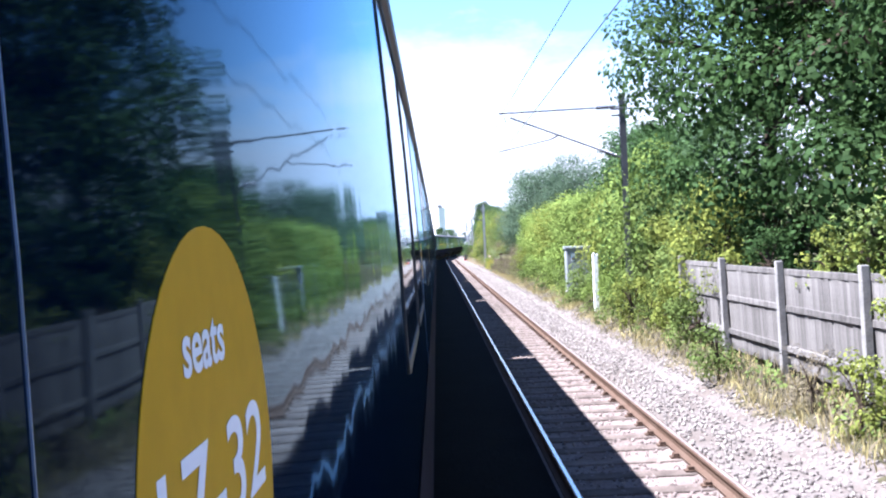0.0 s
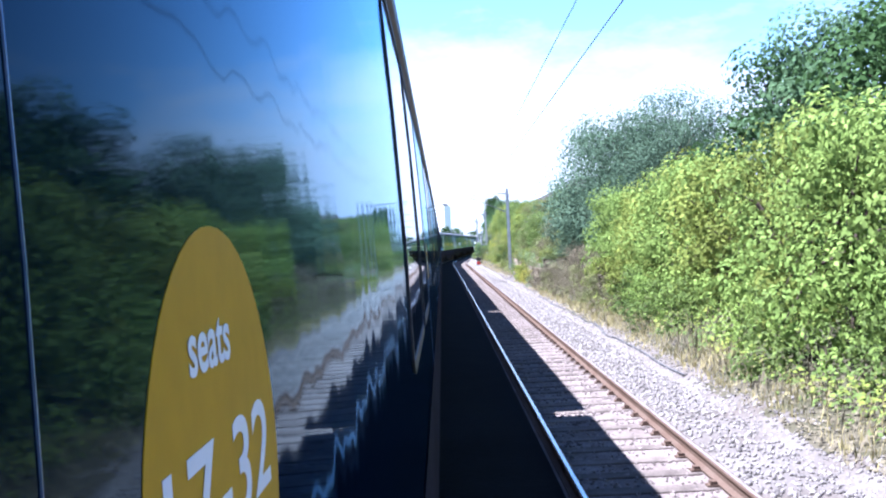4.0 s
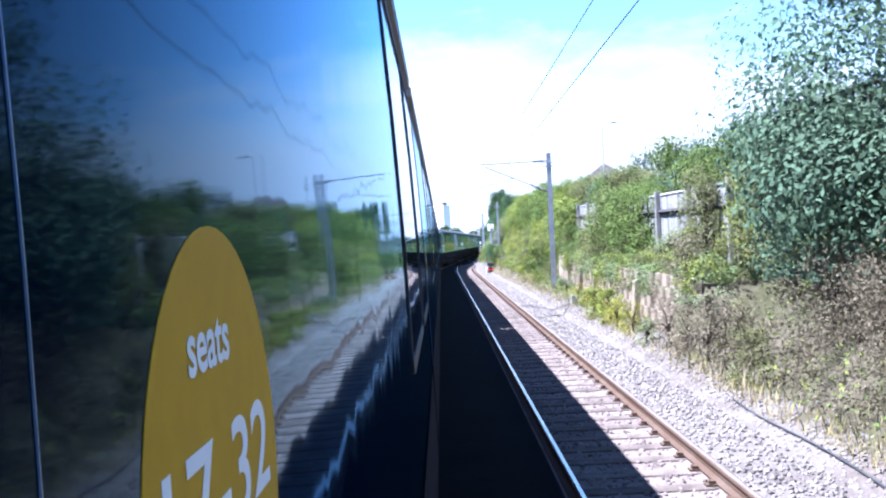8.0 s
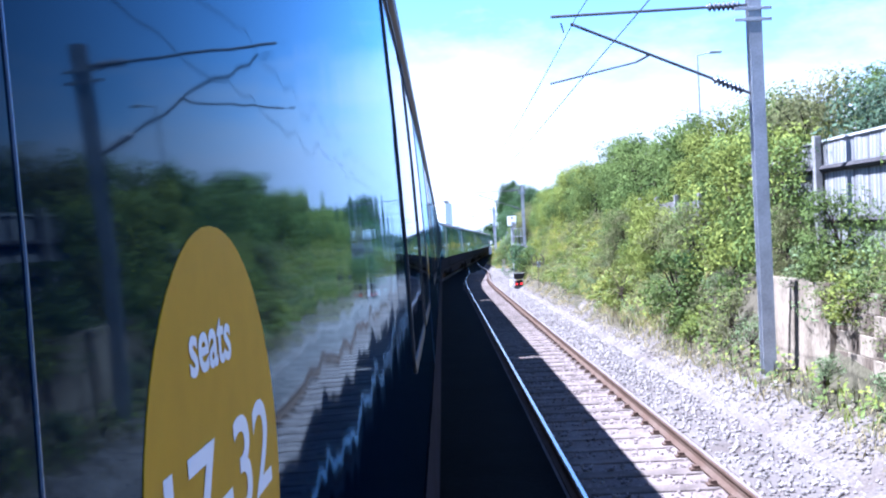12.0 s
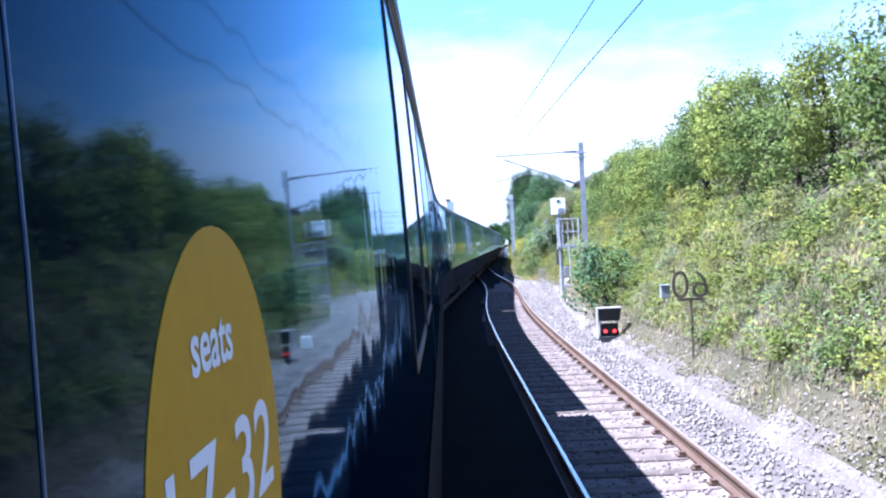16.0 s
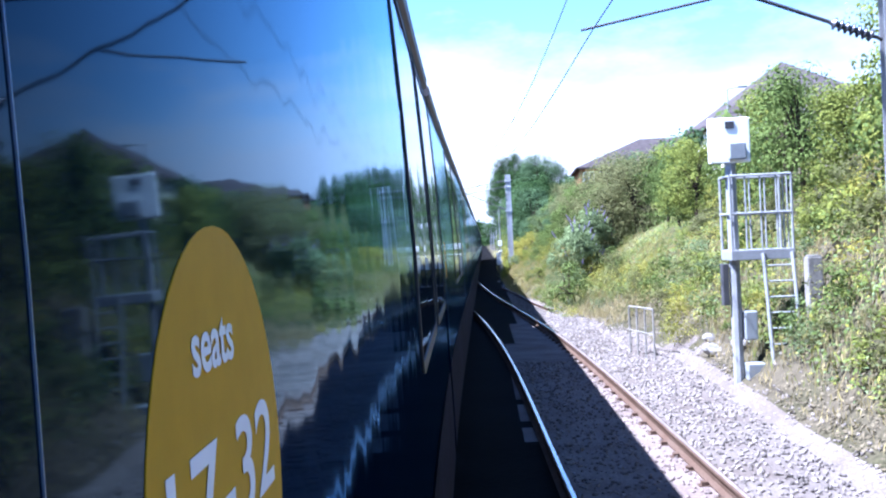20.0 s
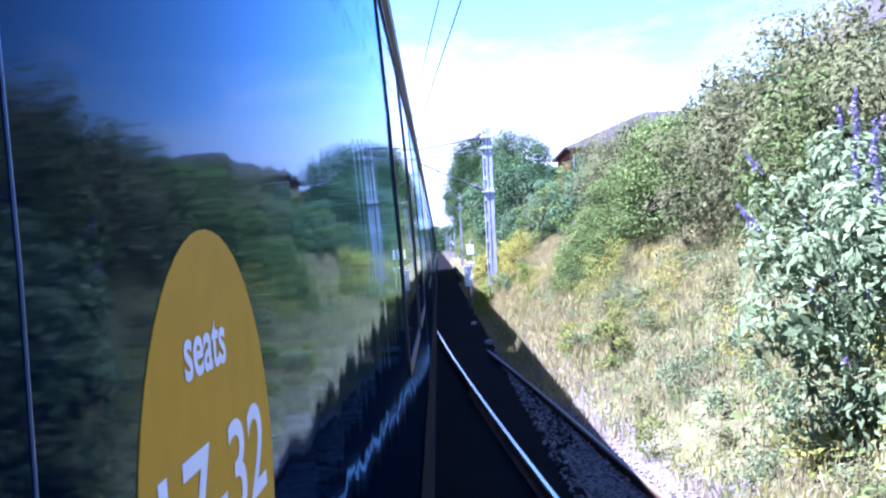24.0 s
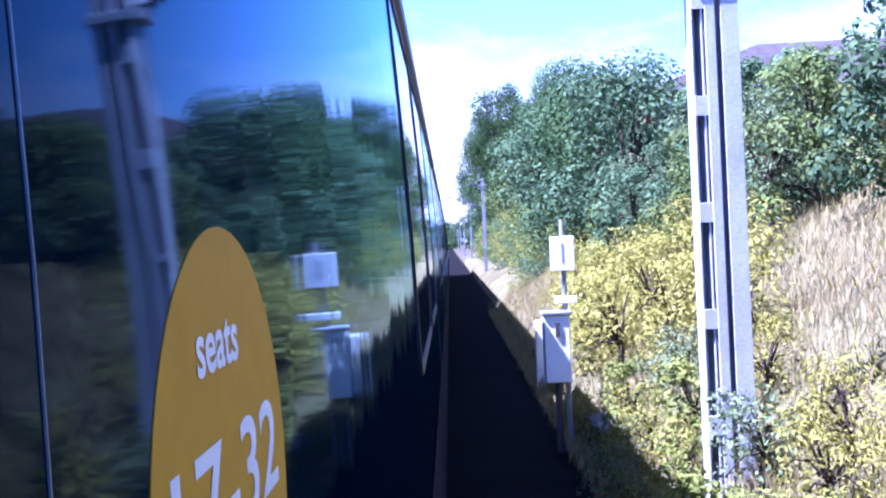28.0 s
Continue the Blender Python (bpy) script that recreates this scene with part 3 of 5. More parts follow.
for _s, _X, _st in MASTS:
    mast(_s, _X, wire_x(_s) - 0.1, style=_st, top=6.6 if _st == "twin" else 6.15,
         label={"dark": "dark slim steel line mast with a cantilever arm", "steel": "grey steel line mast with cantilever and insulators", "twin": "pale twin-channel steel mast with batten plates"}[_st])
for _s in (320.0, 370.0, 425.0, 480.0):
    mast(_s, 2.3, 0.2, style="steel", label="grey steel line mast far along the line", base=-0.3)
    mast(_s + 6, -9.0, -5.0, style="steel", label="grey steel line mast far along the line", base=-0.3)


def wire(name, label, height, sag, radius):
    cu = bpy.data.curves.new(name, "CURVE")
    cu.dimensions, cu.bevel_depth, cu.bevel_resolution = "3D", radius, 1
    pts = []
    stops = [-45.0, *[m[0] for m in MASTS], 320.0]
    for i in range(len(stops) - 1):
        a, b = stops[i], stops[i + 1]
        for k in range(12):
            u = k / 12
            pts.append(on_line(a + (b - a) * u, wire_x(a + (b - a) * u) + 0.15 * math.cos(math.pi * (i + u)), height - sag * 4 * u * (1 - u)))
    sp = cu.splines.new("POLY")
    sp.points.add(len(pts) - 1)
    for q, p in zip(sp.points, pts):
        q.co = (*p, 1)
    cu.materials.append(M["darksteel"])
    tagged(new(name, cu), label, "wire", group="overhead wires")


wire("contact_wire", "thin dark contact wire strung over the track", 4.75, 0.05, 0.008)
wire("catenary_wire", "thin dark carrying wire sagging between masts", 5.75, 0.35, 0.008)


# ---------------------------------------------------------------- plants
rng = np.random.default_rng(7)


def leaves(centres, normals, size, ratio=0.55, droop=0.0, seed=0):
    """Verts and faces of kite-shaped leaves at those places, facing roughly along the normals."""
    g = np.random.default_rng(seed)
    n = len(centres)
    nor = normals + g.normal(0, 0.3, (n, 3))
    nor /= np.linalg.norm(nor, axis=1)[:, None] + 1e-9
    ax = g.normal(0, 1, (n, 3))
    ax[:, 2] -= droop
    ax -= (ax * nor).sum(1)[:, None] * nor
    ax /= np.linalg.norm(ax, axis=1)[:, None] + 1e-9
    si = np.cross(nor, ax)
    L = size * g.uniform(0.6, 1.35, n)[:, None]
    W = L * ratio * g.uniform(0.8, 1.2, n)[:, None]
    fold = nor * (L * 0.12)
    v = np.empty((n, 4, 3))
    v[:, 0] = centres - ax * L * 0.5
    v[:, 1] = centres + si * W * 0.5 + fold
    v[:, 2] = centres + ax * L * 0.5
    v[:, 3] = centres - si * W * 0.5 + fold
    return v.reshape(-1, 3), np.arange(n * 4).reshape(-1, 4)


def fast_mesh(name, v, f, mat):
    me = bpy.data.meshes.new(name)
    n, k = f.shape
    me.vertices.add(len(v))
    me.vertices.foreach_set("co", np.asarray(v, dtype=np.float32).ravel())
    me.loops.add(n * k)
    me.loops.foreach_set("vertex_index", f.astype(np.int32).ravel())
    me.polygons.add(n)
    me.polygons.foreach_set("loop_start", np.arange(0, n * k, k, dtype=np.int32))
    me.update(calc_edges=True)
    me.materials.append(mat)
    return me


def crown(name, mat, r, h, base, n, leaf, clumps, ratio=0.55, droop=0.3, seed=0, spiky=0.0, lump=(0.16, 0.4)):
    """A crown of many leaves in uneven clumps; r its radius, from base up to h."""
    g = np.random.default_rng(seed)
    cs, rs = [], []
    for i in range(clumps):
        a, w = g.uniform(0, 2 * np.pi), g.uniform(0, 1) ** 0.5
        z = g.uniform(0.04, 0.93)
        swell = 1.0 if z < 0.45 else (1 - ((z - 0.45) / 0.58) ** 2) ** 0.5
        cs.append((0.8 * r * w * swell * np.cos(a), 0.8 * r * w * swell * np.sin(a), base + z * (h - base)))
        rs.append(r * g.uniform(*lump))
    cs, rs = np.array(cs), np.array(rs)
    pick = g.choice(clumps, n, p=rs ** 2 / (rs ** 2).sum())
    d = g.normal(0, 1, (n, 3))
    d /= np.linalg.norm(d, axis=1)[:, None]
    shell = 1.05 - 0.5 * g.uniform(0, 1, n) ** 2.2 + spiky * np.abs(g.normal(0, 0.25, n))
    p = cs[pick] + d * (rs[pick] * shell)[:, None] * np.array((1, 1, 0.85))
    p[:, 2] = np.maximum(p[:, 2], base * 0.3 + 0.02)
    v, f = leaves(p, d + np.array((0, 0, 0.35)), leaf, ratio, droop, seed + 1)
    return fast_mesh(name, v, f, mat), cs


def trunk(name, h, r, cs, seed):
    """A tapered trunk with limbs that reach the clumps."""
    g = np.random.default_rng(seed)
    bm = bmesh.new()
    fork = Vector((0.05 * h * g.normal() * 0.3, 0.05 * h * g.normal() * 0.3, h * 0.38))
    rod(bm, (0, 0, -0.3), fork, r, r * 0.7, sides=7)
    for c in cs[:14]:
        q = Vector(c)
        mid = fork.lerp(q, 0.5) + Vector((0, 0, 0.08 * h))
        rod(bm, fork, mid, r * 0.45, r * 0.28, sides=5, caps=False)
        rod(bm, mid, q, r * 0.28, r * 0.08, sides=5, caps=False)
    me = bpy.data.meshes.new(name)
    bm.to_mesh(me)
    bm.free()
    me.materials.append(M["bark"])
    return me


SIZES = {"tuft": (0.75, 1.05, 0.0, 520, 0.105, 16), "small": (0.75, 1.35, 0.0, 1200, 0.082, 22), "mid": (1.5, 3.0, 0.0, 4700, 0.1, 48), "back": (1.6, 3.2, 0.1, 1500, 0.22, 36), "far": (5.0, 11.0, 0.8, 900, 0.95, 34), "big": (2.6, 5.2, 0.5, 7500, 0.155, 52), "full": (2.6, 5.2, 0.3, 22000, 0.1, 88), "broad": (1.5, 3.0, 0.0, 3600, 0.12, 42), "spread": (3.7, 9.8, 4.2, 22000, 0.12, 84), "tall": (3.6, 8.5, 1.6, 26000, 0.115, 96)}
KINDS = {"sage": dict(ratio=0.4, spiky=0.4), "lime": dict(ratio=0.6), "fresh": dict(ratio=0.55), "green": dict(ratio=0.55), "dark": dict(ratio=0.7), "willow": dict(ratio=0.5, droop=0.9, spiky=0.25), "bluegreen": dict(ratio=0.6),
         "gold": dict(ratio=0.3, droop=-0.8, spiky=0.8), "seedy": dict(ratio=0.5, spiky=0.3), "dead": dict(ratio=0.3, droop=-0.3, spiky=0.9)}
LABEL = {"fresh": "fresh green leafy shrub in the trackside hedge", "lime": "sunlit yellow-green shrub growing on the bank", "green": "leafy green shrub growing on the bank", "dark": "dense dark green tree with ivy-like leaves",
         "willow": "silvery willow with narrow leaves and loose outline", "bluegreen": "cool green broad-leaved tree on the bank",
         "gold": "tall golden-yellow weeds on the slope", "seedy": "brownish shrub heavy with seed heads", "sage": "grey-green leafy weeds on the slope", "dead": "tangle of dry brown bramble stems"}
LIB = {}


JOINED = {}


def plant(kind, size, s, X, scale=1.0, dz=0.0, variant=None, tall=1.0, joined=""):
    """One plant at that place; with joined it goes into the uncounted growth of that name."""
    v = int(rng.integers(0, 3)) if variant is None else variant
    key = (kind, size, v)
    if key not in LIB:
        r, h, base, n, leaf, clumps = SIZES[size]
        sd = hash_of(kind) * 10 + v
        me, cs = crown(f"crown_{kind}", M[kind], r, h, base, n, leaf, clumps, seed=sd, lump=(0.13, 0.27) if size in ("tall", "broad", "spread") else (0.16, 0.4), **KINDS[kind])
        LIB[key] = (me, trunk(f"trunk_{kind}", h, r * 0.045 + 0.015, cs, sd))
    me, tr = LIB[key]
    m = place(s, X, land(s, X) - 0.05 + dz, float(rng.uniform(0, 360))) @ Matrix.Diagonal((scale, scale, scale * tall, 1))
    if joined:
        co = np.empty(len(me.vertices) * 3, dtype=np.float32)
        me.vertices.foreach_get("co", co)
        w = np.array(m)
        co = co.reshape(-1, 4, 3)
        co = co[np.arange(len(co)) % 3 < 2].reshape(-1, 3)
        JOINED.setdefault((joined, kind), []).append(co @ w[:3, :3].T + w[:3, 3])
        return None
    name = {"tall": "tree", "spread": "tree", "full": "tree", "big": "tree", "far": "tree"}.get(size, "shrub")
    if kind in ("gold", "sage"):
        name = "weed_clump"
    ob = thing(name, LABEL[kind], {"tree": "tree", "shrub": "shrub", "weed_clump": "weeds"}[name], group=f"{name}s on the bank")
    ob.matrix_world = m
    if size not in ("back", "far"):
        part("trunk" if name == "tree" else "stem", tr, None, ob)
    part("crown" if name == "tree" else "foliage", me, None, ob)
    return ob


def plant_joined():
    for (name, kind), blocks in JOINED.items():
        v = np.concatenate(blocks)
        f = np.arange(len(v)).reshape(-1, 4)
        tagged(new(name, fast_mesh(name, v, f, M[kind])), LABEL[kind].replace("shrub", "growth").replace("tree", "woodland"), "undergrowth", kind="stuff")


def hash_of(word):
    return sum((i + 1) * ord(c) for i, c in enumerate(word)) % 97


def row(kinds, size, s0, s1, step, X, jitter=0.4, scale=(0.85, 1.2), dz=0.0, tall=1.0, joined=""):
    s = s0
    while s <= s1:
        plant(kinds[int(rng.integers(0, len(kinds)))], size, s + float(rng.uniform(-1, 1)) * jitter * step, X + float(rng.uniform(-1, 1)) * jitter,
              float(rng.uniform(*scale)), dz, tall=tall * float(rng.uniform(0.9, 1.12)), joined=joined)
        s += step


# ---------------------------------------------------------------- planting, along the line
plant("dark", "tall", 18.0, 8.3, 1.25, variant=2)
plant("dark", "tall", 14.0, 8.6, 1.15, variant=0)
plant("dark", "spread", 22.3, 7.0, 1.0, variant=1)
plant("bluegreen", "big", 27.5, 8.0, 0.9)
row(("dark", "green"), "mid", -8, 24, 3.0, 6.9, scale=(0.9, 1.15))
plant("dark", "tall", 20.0, 11.0, 1.1, variant=1)
plant("dark", "tall", 10.0, 10.5, 1.0, variant=2)
plant("green", "small", 16.4, 4.35, 0.7)
plant("lime", "small", 11.5, 4.6, 0.6, tall=1.2)
plant("dead", "small", 13.0, 4.6, 0.6)
row(("green", "lime", "dark"), "mid", 20.5, 28, 1.7, 5.9, scale=(0.75, 0.95), tall=1.15)
row(("green", "lime"), "small", 20, 28, 1.4, 4.9, scale=(0.7, 0.95))
row(("lime", "dark"), "small", 4, 22, 2.2, 5.5, scale=(0.6, 0.8), dz=1.0)
row(("fresh", "dark", "green"), "mid", 26.5, 36, 1.7, 6.3, scale=(0.9, 1.2), tall=1.15)
row(("green", "fresh"), "small", 27, 36, 1.8, 5.0, scale=(0.7, 1.0))
row(("fresh", "green"), "small", 38.5, 60, 1.4, 5.2, scale=(0.8, 1.15), joined="low_growth")
row(("fresh", "lime", "fresh"), "mid", 37, 58, 1.6, 6.3, scale=(0.85, 1.08), tall=1.1)
row(("fresh", "lime", "fresh"), "mid", 59, 69, 1.6, 6.3, scale=(0.74, 0.94), tall=1.1)
row(("dark", "green"), "back", 36, 70, 3.2, 8.2, scale=(0.85, 1.05), joined="thicket")
for _s, _X, _k, _z, _sc in ((50, 12.0, "dark", "big", 1.1), (56, 12.5, "dark", "big", 1.25), (62, 12.5, "bluegreen", "big", 1.3), (70, 13.5, "dark", "big", 1.25), (67.5, 8.2, "willow", "full", 0.95), (71.5, 7.8, "willow", "full", 1.12), (75.8, 7.4, "willow", "full", 1.15), (73.5, 10.0, "willow", "full", 1.2)):
    plant(_k, _z, _s, _X, _sc)
plant("green", "small", 34.6, 4.8, 1.0, tall=1.1)
plant("green", "small", 33.6, 5.0, 0.9)
for _s, _X in ((31.8, 4.7), (33.0, 4.75), (29.8, 4.75)):
    plant("dead", "small", _s, _X, 0.42)
row(("dead", "seedy", "dead"), "small", 60, 81, 0.9, 5.0, scale=(0.6, 0.85), joined="low_growth")
row(("lime",), "small", 56, 66, 1.6, 5.4, scale=(0.7, 1.0), dz=0.3)
row(("dead",), "mid", 67, 76, 1.1, 5.7, jitter=0.2, scale=(0.4, 0.5))
row(("dead",), "small", 77, 82.5, 0.8, 4.75, jitter=0.2, scale=(0.6, 0.85))
row(("willow",), "mid", 70, 78, 2.6, 6.6, scale=(0.9, 1.1), dz=0.6)
row(("green", "seedy", "willow", "green"), "mid", 83, 112, 1.9, 7.4, scale=(0.75, 1.0))
row(("seedy", "green"), "mid", 90.0, 97.5, 1.1, 5.95, jitter=0.2, scale=(0.65, 0.85))
row(("seedy", "lime", "green"), "mid", 98.5, 112, 2.3, 5.95, jitter=0.2, scale=(0.35, 0.5))
row(("lime", "green"), "mid", 108.5, 113, 1.2, 6.1, scale=(0.7, 0.9))
row(("lime", "seedy"), "mid", 79.5, 83.5, 1.2, 6.0, scale=(0.55, 0.75))
row(("green", "sage", "lime"), "small", 81, 90, 2.2, 5.75, jitter=0.15, scale=(0.6, 0.9))
row(("sage", "lime", "green"), "small", 80, 107, 0.55, 5.7, jitter=0.15, scale=(0.5, 0.7), tall=0.6, joined="hanging_growth")
row(("green", "seedy", "willow"), "mid", 82, 112, 2.4, 9.0, scale=(0.8, 1.05))
row(("lime", "green"), "mid", 112, 150, 1.7, 7.1, scale=(0.65, 0.9), dz=0.45)
row(("green", "lime"), "back", 112, 180, 2.6, 9.6, scale=(0.5, 0.75), joined="thicket")
plant("green", "small", 112.0, 4.85, 1.05, tall=1.1)
plant("dark", "small", 112.8, 5.2, 0.8)
plant("lime", "small", 118.3, 4.75, 0.9)
plant("seedy", "small", 108.6, 5.0, 0.7)
plant("seedy", "small", 124.5, 5.1, 0.6)
row(("gold", "green", "lime", "seedy"), "small", 122, 178, 1.3, 6.2, scale=(0.6, 0.9), joined="low_growth")
row(("gold", "seedy", "lime"), "small", 126, 170, 3.0, 5.75, scale=(0.4, 0.6), joined="low_growth")
# weedy tufts all over the slope
for _i in range(470):
    _s, _u = float(rng.uniform(110, 182)), float(rng.uniform(0, 1)) ** 1.25
    plant(("lime", "seedy", "sage", "green", "gold", "lime")[int(rng.integers(0, 6))], "tuft", _s, 4.65 + 1.8 * _u, float(rng.uniform(0.45, 0.8)) * (0.75 + 0.4 * _u), tall=float(rng.uniform(0.6, 0.85)), joined="low_growth")
for _i in range(110):
    _s, _u = float(rng.uniform(183, 208)), float(rng.uniform(0, 1))
    plant(("sage", "seedy", "gold", "sage")[int(rng.integers(0, 4))], "tuft", _s, 2.3 + 2.4 * _u, float(rng.uniform(0.3, 0.55)), tall=float(rng.uniform(0.6, 0.85)), joined="low_growth")
plant("bluegreen", "small", 150.4, 4.45, 1.6, tall=0.95)
plant("green", "small", 151.8, 4.6, 1.5)
plant("green", "small", 149.6, 4.75, 1.1)
row(("lime", "green", "green"), "mid", 150, 192, 1.9, 6.8, scale=(0.6, 0.85), dz=0.35)
row(("gold", "seedy", "green"), "small", 172, 190, 1.5, 4.4, scale=(0.6, 0.9), joined="low_growth")
plant("green", "small", 186.0, 3.0, 1.2)
row(("seedy", "green", "seedy"), "mid", 192, 214, 1.9, 5.5, scale=(0.75, 1.0))
row(("bluegreen", "green", "bluegreen"), "broad", 214, 246, 1.5, 5.3, scale=(0.72, 0.92))
row(("bluegreen", "bluegreen", "green"), "broad", 227, 246, 2.2, 4.1, scale=(0.55, 0.8))
row(("bluegreen", "green", "dark"), "back", 186, 216, 3.0, 8.6, scale=(0.7, 0.95), joined="thicket")
row(("bluegreen", "green", "dark"), "back", 216, 262, 3.0, 8.6, scale=(0.45, 0.6), joined="thicket")
row(("gold", "seedy", "gold"), "small", 190, 212, 2.6, 3.6, scale=(0.5, 0.75), joined="low_growth")
row(("gold", "lime"), "small", 193, 246, 4.4, 2.5, scale=(0.3, 0.5), joined="low_growth")
for _s, _X, _k, _z, _sc in ((235, 4.3, "bluegreen", "big", 0.85), (241, 4.6, "dark", "big", 0.95), (248, 4.2, "bluegreen", "big", 1.0), (255, 5.5, "dark", "big", 1.1), (262, 4.2, "green", "big", 0.9), (270, 6, "bluegreen", "big", 1.1), (280, 4.5, "green", "big", 1.0), (292, 6, "dark", "big", 1.2)):
    plant(_k, _z, _s, _X, _sc)
for _s, _X, _k, _z, _sc in ((264, 6.5, "bluegreen", "tall", 1.0), (272, 5.5, "dark", "tall", 0.95), (284, 7, "dark", "tall", 1.0), (300, 8, "dark", "tall", 0.9), (330, 12, "bluegreen", "tall", 1.0), (360, 16, "dark", "tall", 1.1)):
    plant(_k, _z, _s, _X, _sc)
for _s, _X, _k in ((284, 4.3, "dark"), (296, 3.8, "bluegreen"), (309, 3.6, "dark")):
    plant(_k, "tall", _s, _X, 0.9, tall=1.5)

for _s, _X in ((222.5, 2.5), (224, 2.6), (225, 3.3), (226, 3.0), (227, 2.3), (228, 2.7), (230, 3.2), (231, 2.4), (233, 2.8), (223.2, 2.0), (224.4, 2.1), (225.6, 2.2), (222.0, 3.1), (223.5, 3.5), (221.0, 2.9), (226.5, 3.8), (228.5, 3.6)):
    plant("gold", "small", _s, _X, 1.0)
for _s, _X, _k in ((216.5, 2.1, "gold"), (217.2, 1.65, "lime"), (217.0, 2.4, "gold"), (215.8, 1.75, "lime"), (215.6, 2.5, "gold"), (214.5, 2.2, "sage"), (216.2, 2.9, "seedy"), (214.8, 2.8, "lime"), (217.6, 2.05, "sage"), (218.6, 1.7, "gold"), (219.3, 2.0, "lime"), (220.0, 1.75, "gold"), (220.6, 2.2, "sage"), (219.0, 2.5, "gold"), (221.3, 1.8, "lime"), (221.8, 2.4, "gold")):
    plant(_k, "small", _s, _X, 0.6)
row(("gold", "lime", "sage"), "small", 214, 224, 0.6, 1.55, jitter=0.25, scale=(0.32, 0.5), joined="low_growth")
row(("gold", "lime", "seedy"), "small", 196, 211, 1.7, 3.1, scale=(0.3, 0.5), joined="low_growth")
row(("green", "bluegreen", "gold", "lime"), "mid", 244, 300, 2.6, 3.1, scale=(0.6, 0.9), joined="low_growth")
plant("lime", "small", 196.2, 2.55, 0.55)
plant("lime", "small", 212.0, 2.7, 0.5)
for _s, _X, _sc in ((211, 5.2, 0.7), (205.6, 3.9, 0.5), (207.0, 4.3, 0.6), (204.4, 4.3, 0.6), (208.4, 4.8, 0.6), (203.0, 4.7, 0.7), (203.6, 3.0, 0.36), (204.6, 3.3, 0.45), (202.6, 3.4, 0.4), (205.6, 3.5, 0.45)):
    plant("green", "mid", _s, _X, _sc)
row(("bluegreen", "sage"), "mid", 225, 238, 2.6, 4.6, scale=(0.55, 0.75))
for _s, _X, _sc in ((194.6, 5.6, 1.05), (197.0, 6.0, 1.15), (192.5, 6.4, 1.05), (199.4, 5.4, 1.0)):
    plant("seedy", "mid", _s, _X, _sc)
row(("sage", "seedy", "sage"), "small", 186, 206, 2.6, 3.3, scale=(0.35, 0.6), joined="low_growth")
row(("lime", "green"), "mid", 113, 124, 2.4, 6.5, scale=(0.4, 0.55))
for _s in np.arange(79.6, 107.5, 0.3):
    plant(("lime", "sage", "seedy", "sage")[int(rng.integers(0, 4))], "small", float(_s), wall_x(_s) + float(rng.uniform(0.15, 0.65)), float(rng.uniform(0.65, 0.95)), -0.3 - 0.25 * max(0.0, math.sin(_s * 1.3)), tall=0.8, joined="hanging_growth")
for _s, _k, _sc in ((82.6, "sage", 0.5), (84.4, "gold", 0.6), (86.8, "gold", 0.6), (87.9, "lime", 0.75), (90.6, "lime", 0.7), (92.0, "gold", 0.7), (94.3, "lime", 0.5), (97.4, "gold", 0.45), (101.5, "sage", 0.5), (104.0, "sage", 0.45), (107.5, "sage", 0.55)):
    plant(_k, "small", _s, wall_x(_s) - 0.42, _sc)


def buddleia(s, X):
    """A tall shrub with narrow grey-green leaves and drooping lilac spikes."""
    ob = thing("flowering_shrub", "tall grey-green shrub with lilac flower spikes", "shrub", place(s, X, land(s, X) - 0.05))
    me, cs = crown("flowering_foliage", M["sage"], 1.05, 2.35, 0.0, 5000, 0.13, 34, ratio=0.36, droop=0.6, seed=77, spiky=0.3)
    part("foliage", me, None, ob)
    g = np.random.default_rng(78)
    for c in cs[::2]:
        d = Vector((c[0], c[1], 0.9)).normalized()
        tip = Vector(c) + d * 0.42
        n = 60
        u = g.uniform(0, 1, n)
        p = np.array(tip)[None] + np.array(d)[None] * (u * 0.26)[:, None] + g.normal(0, 0.02, (n, 3)) * (1.2 - u)[:, None]
        v, f = leaves(p, g.normal(0, 1, (n, 3)), 0.035, 0.8, 0.0, 79)
        part("flower_spike", fast_mesh("flower_spike", v, f, M["lilac"]), None, ob)


buddleia(189.4, 3.55)
buddleia(191.6, 4.3)

# ---------------------------------------------------------------- far off
_r = random.Random(5)
for _i in range(34):
    plant(("bluegreen", "dark", "green")[_i % 3], "far", 380 + 14 * _i + _r.uniform(-8, 8), 22 + _r.uniform(0, 40) + _i * 1.2, _r.uniform(0.8, 1.25), joined="far_woods")
for _i in range(26):
    plant(("bluegreen", "dark")[_i % 2], "far", 560 + 11 * _i + _r.uniform(-8, 8), -60 + _r.uniform(0, 75), _r.uniform(0.8, 1.3), joined="far_woods")
for _s, _X, _sc in ((300, 13, 0.55), (318, 16, 0.6), (335, 11, 0.6), (350, 18, 0.8), (372, 13, 0.75)):
    plant("bluegreen", "far", _s, _X, _sc)


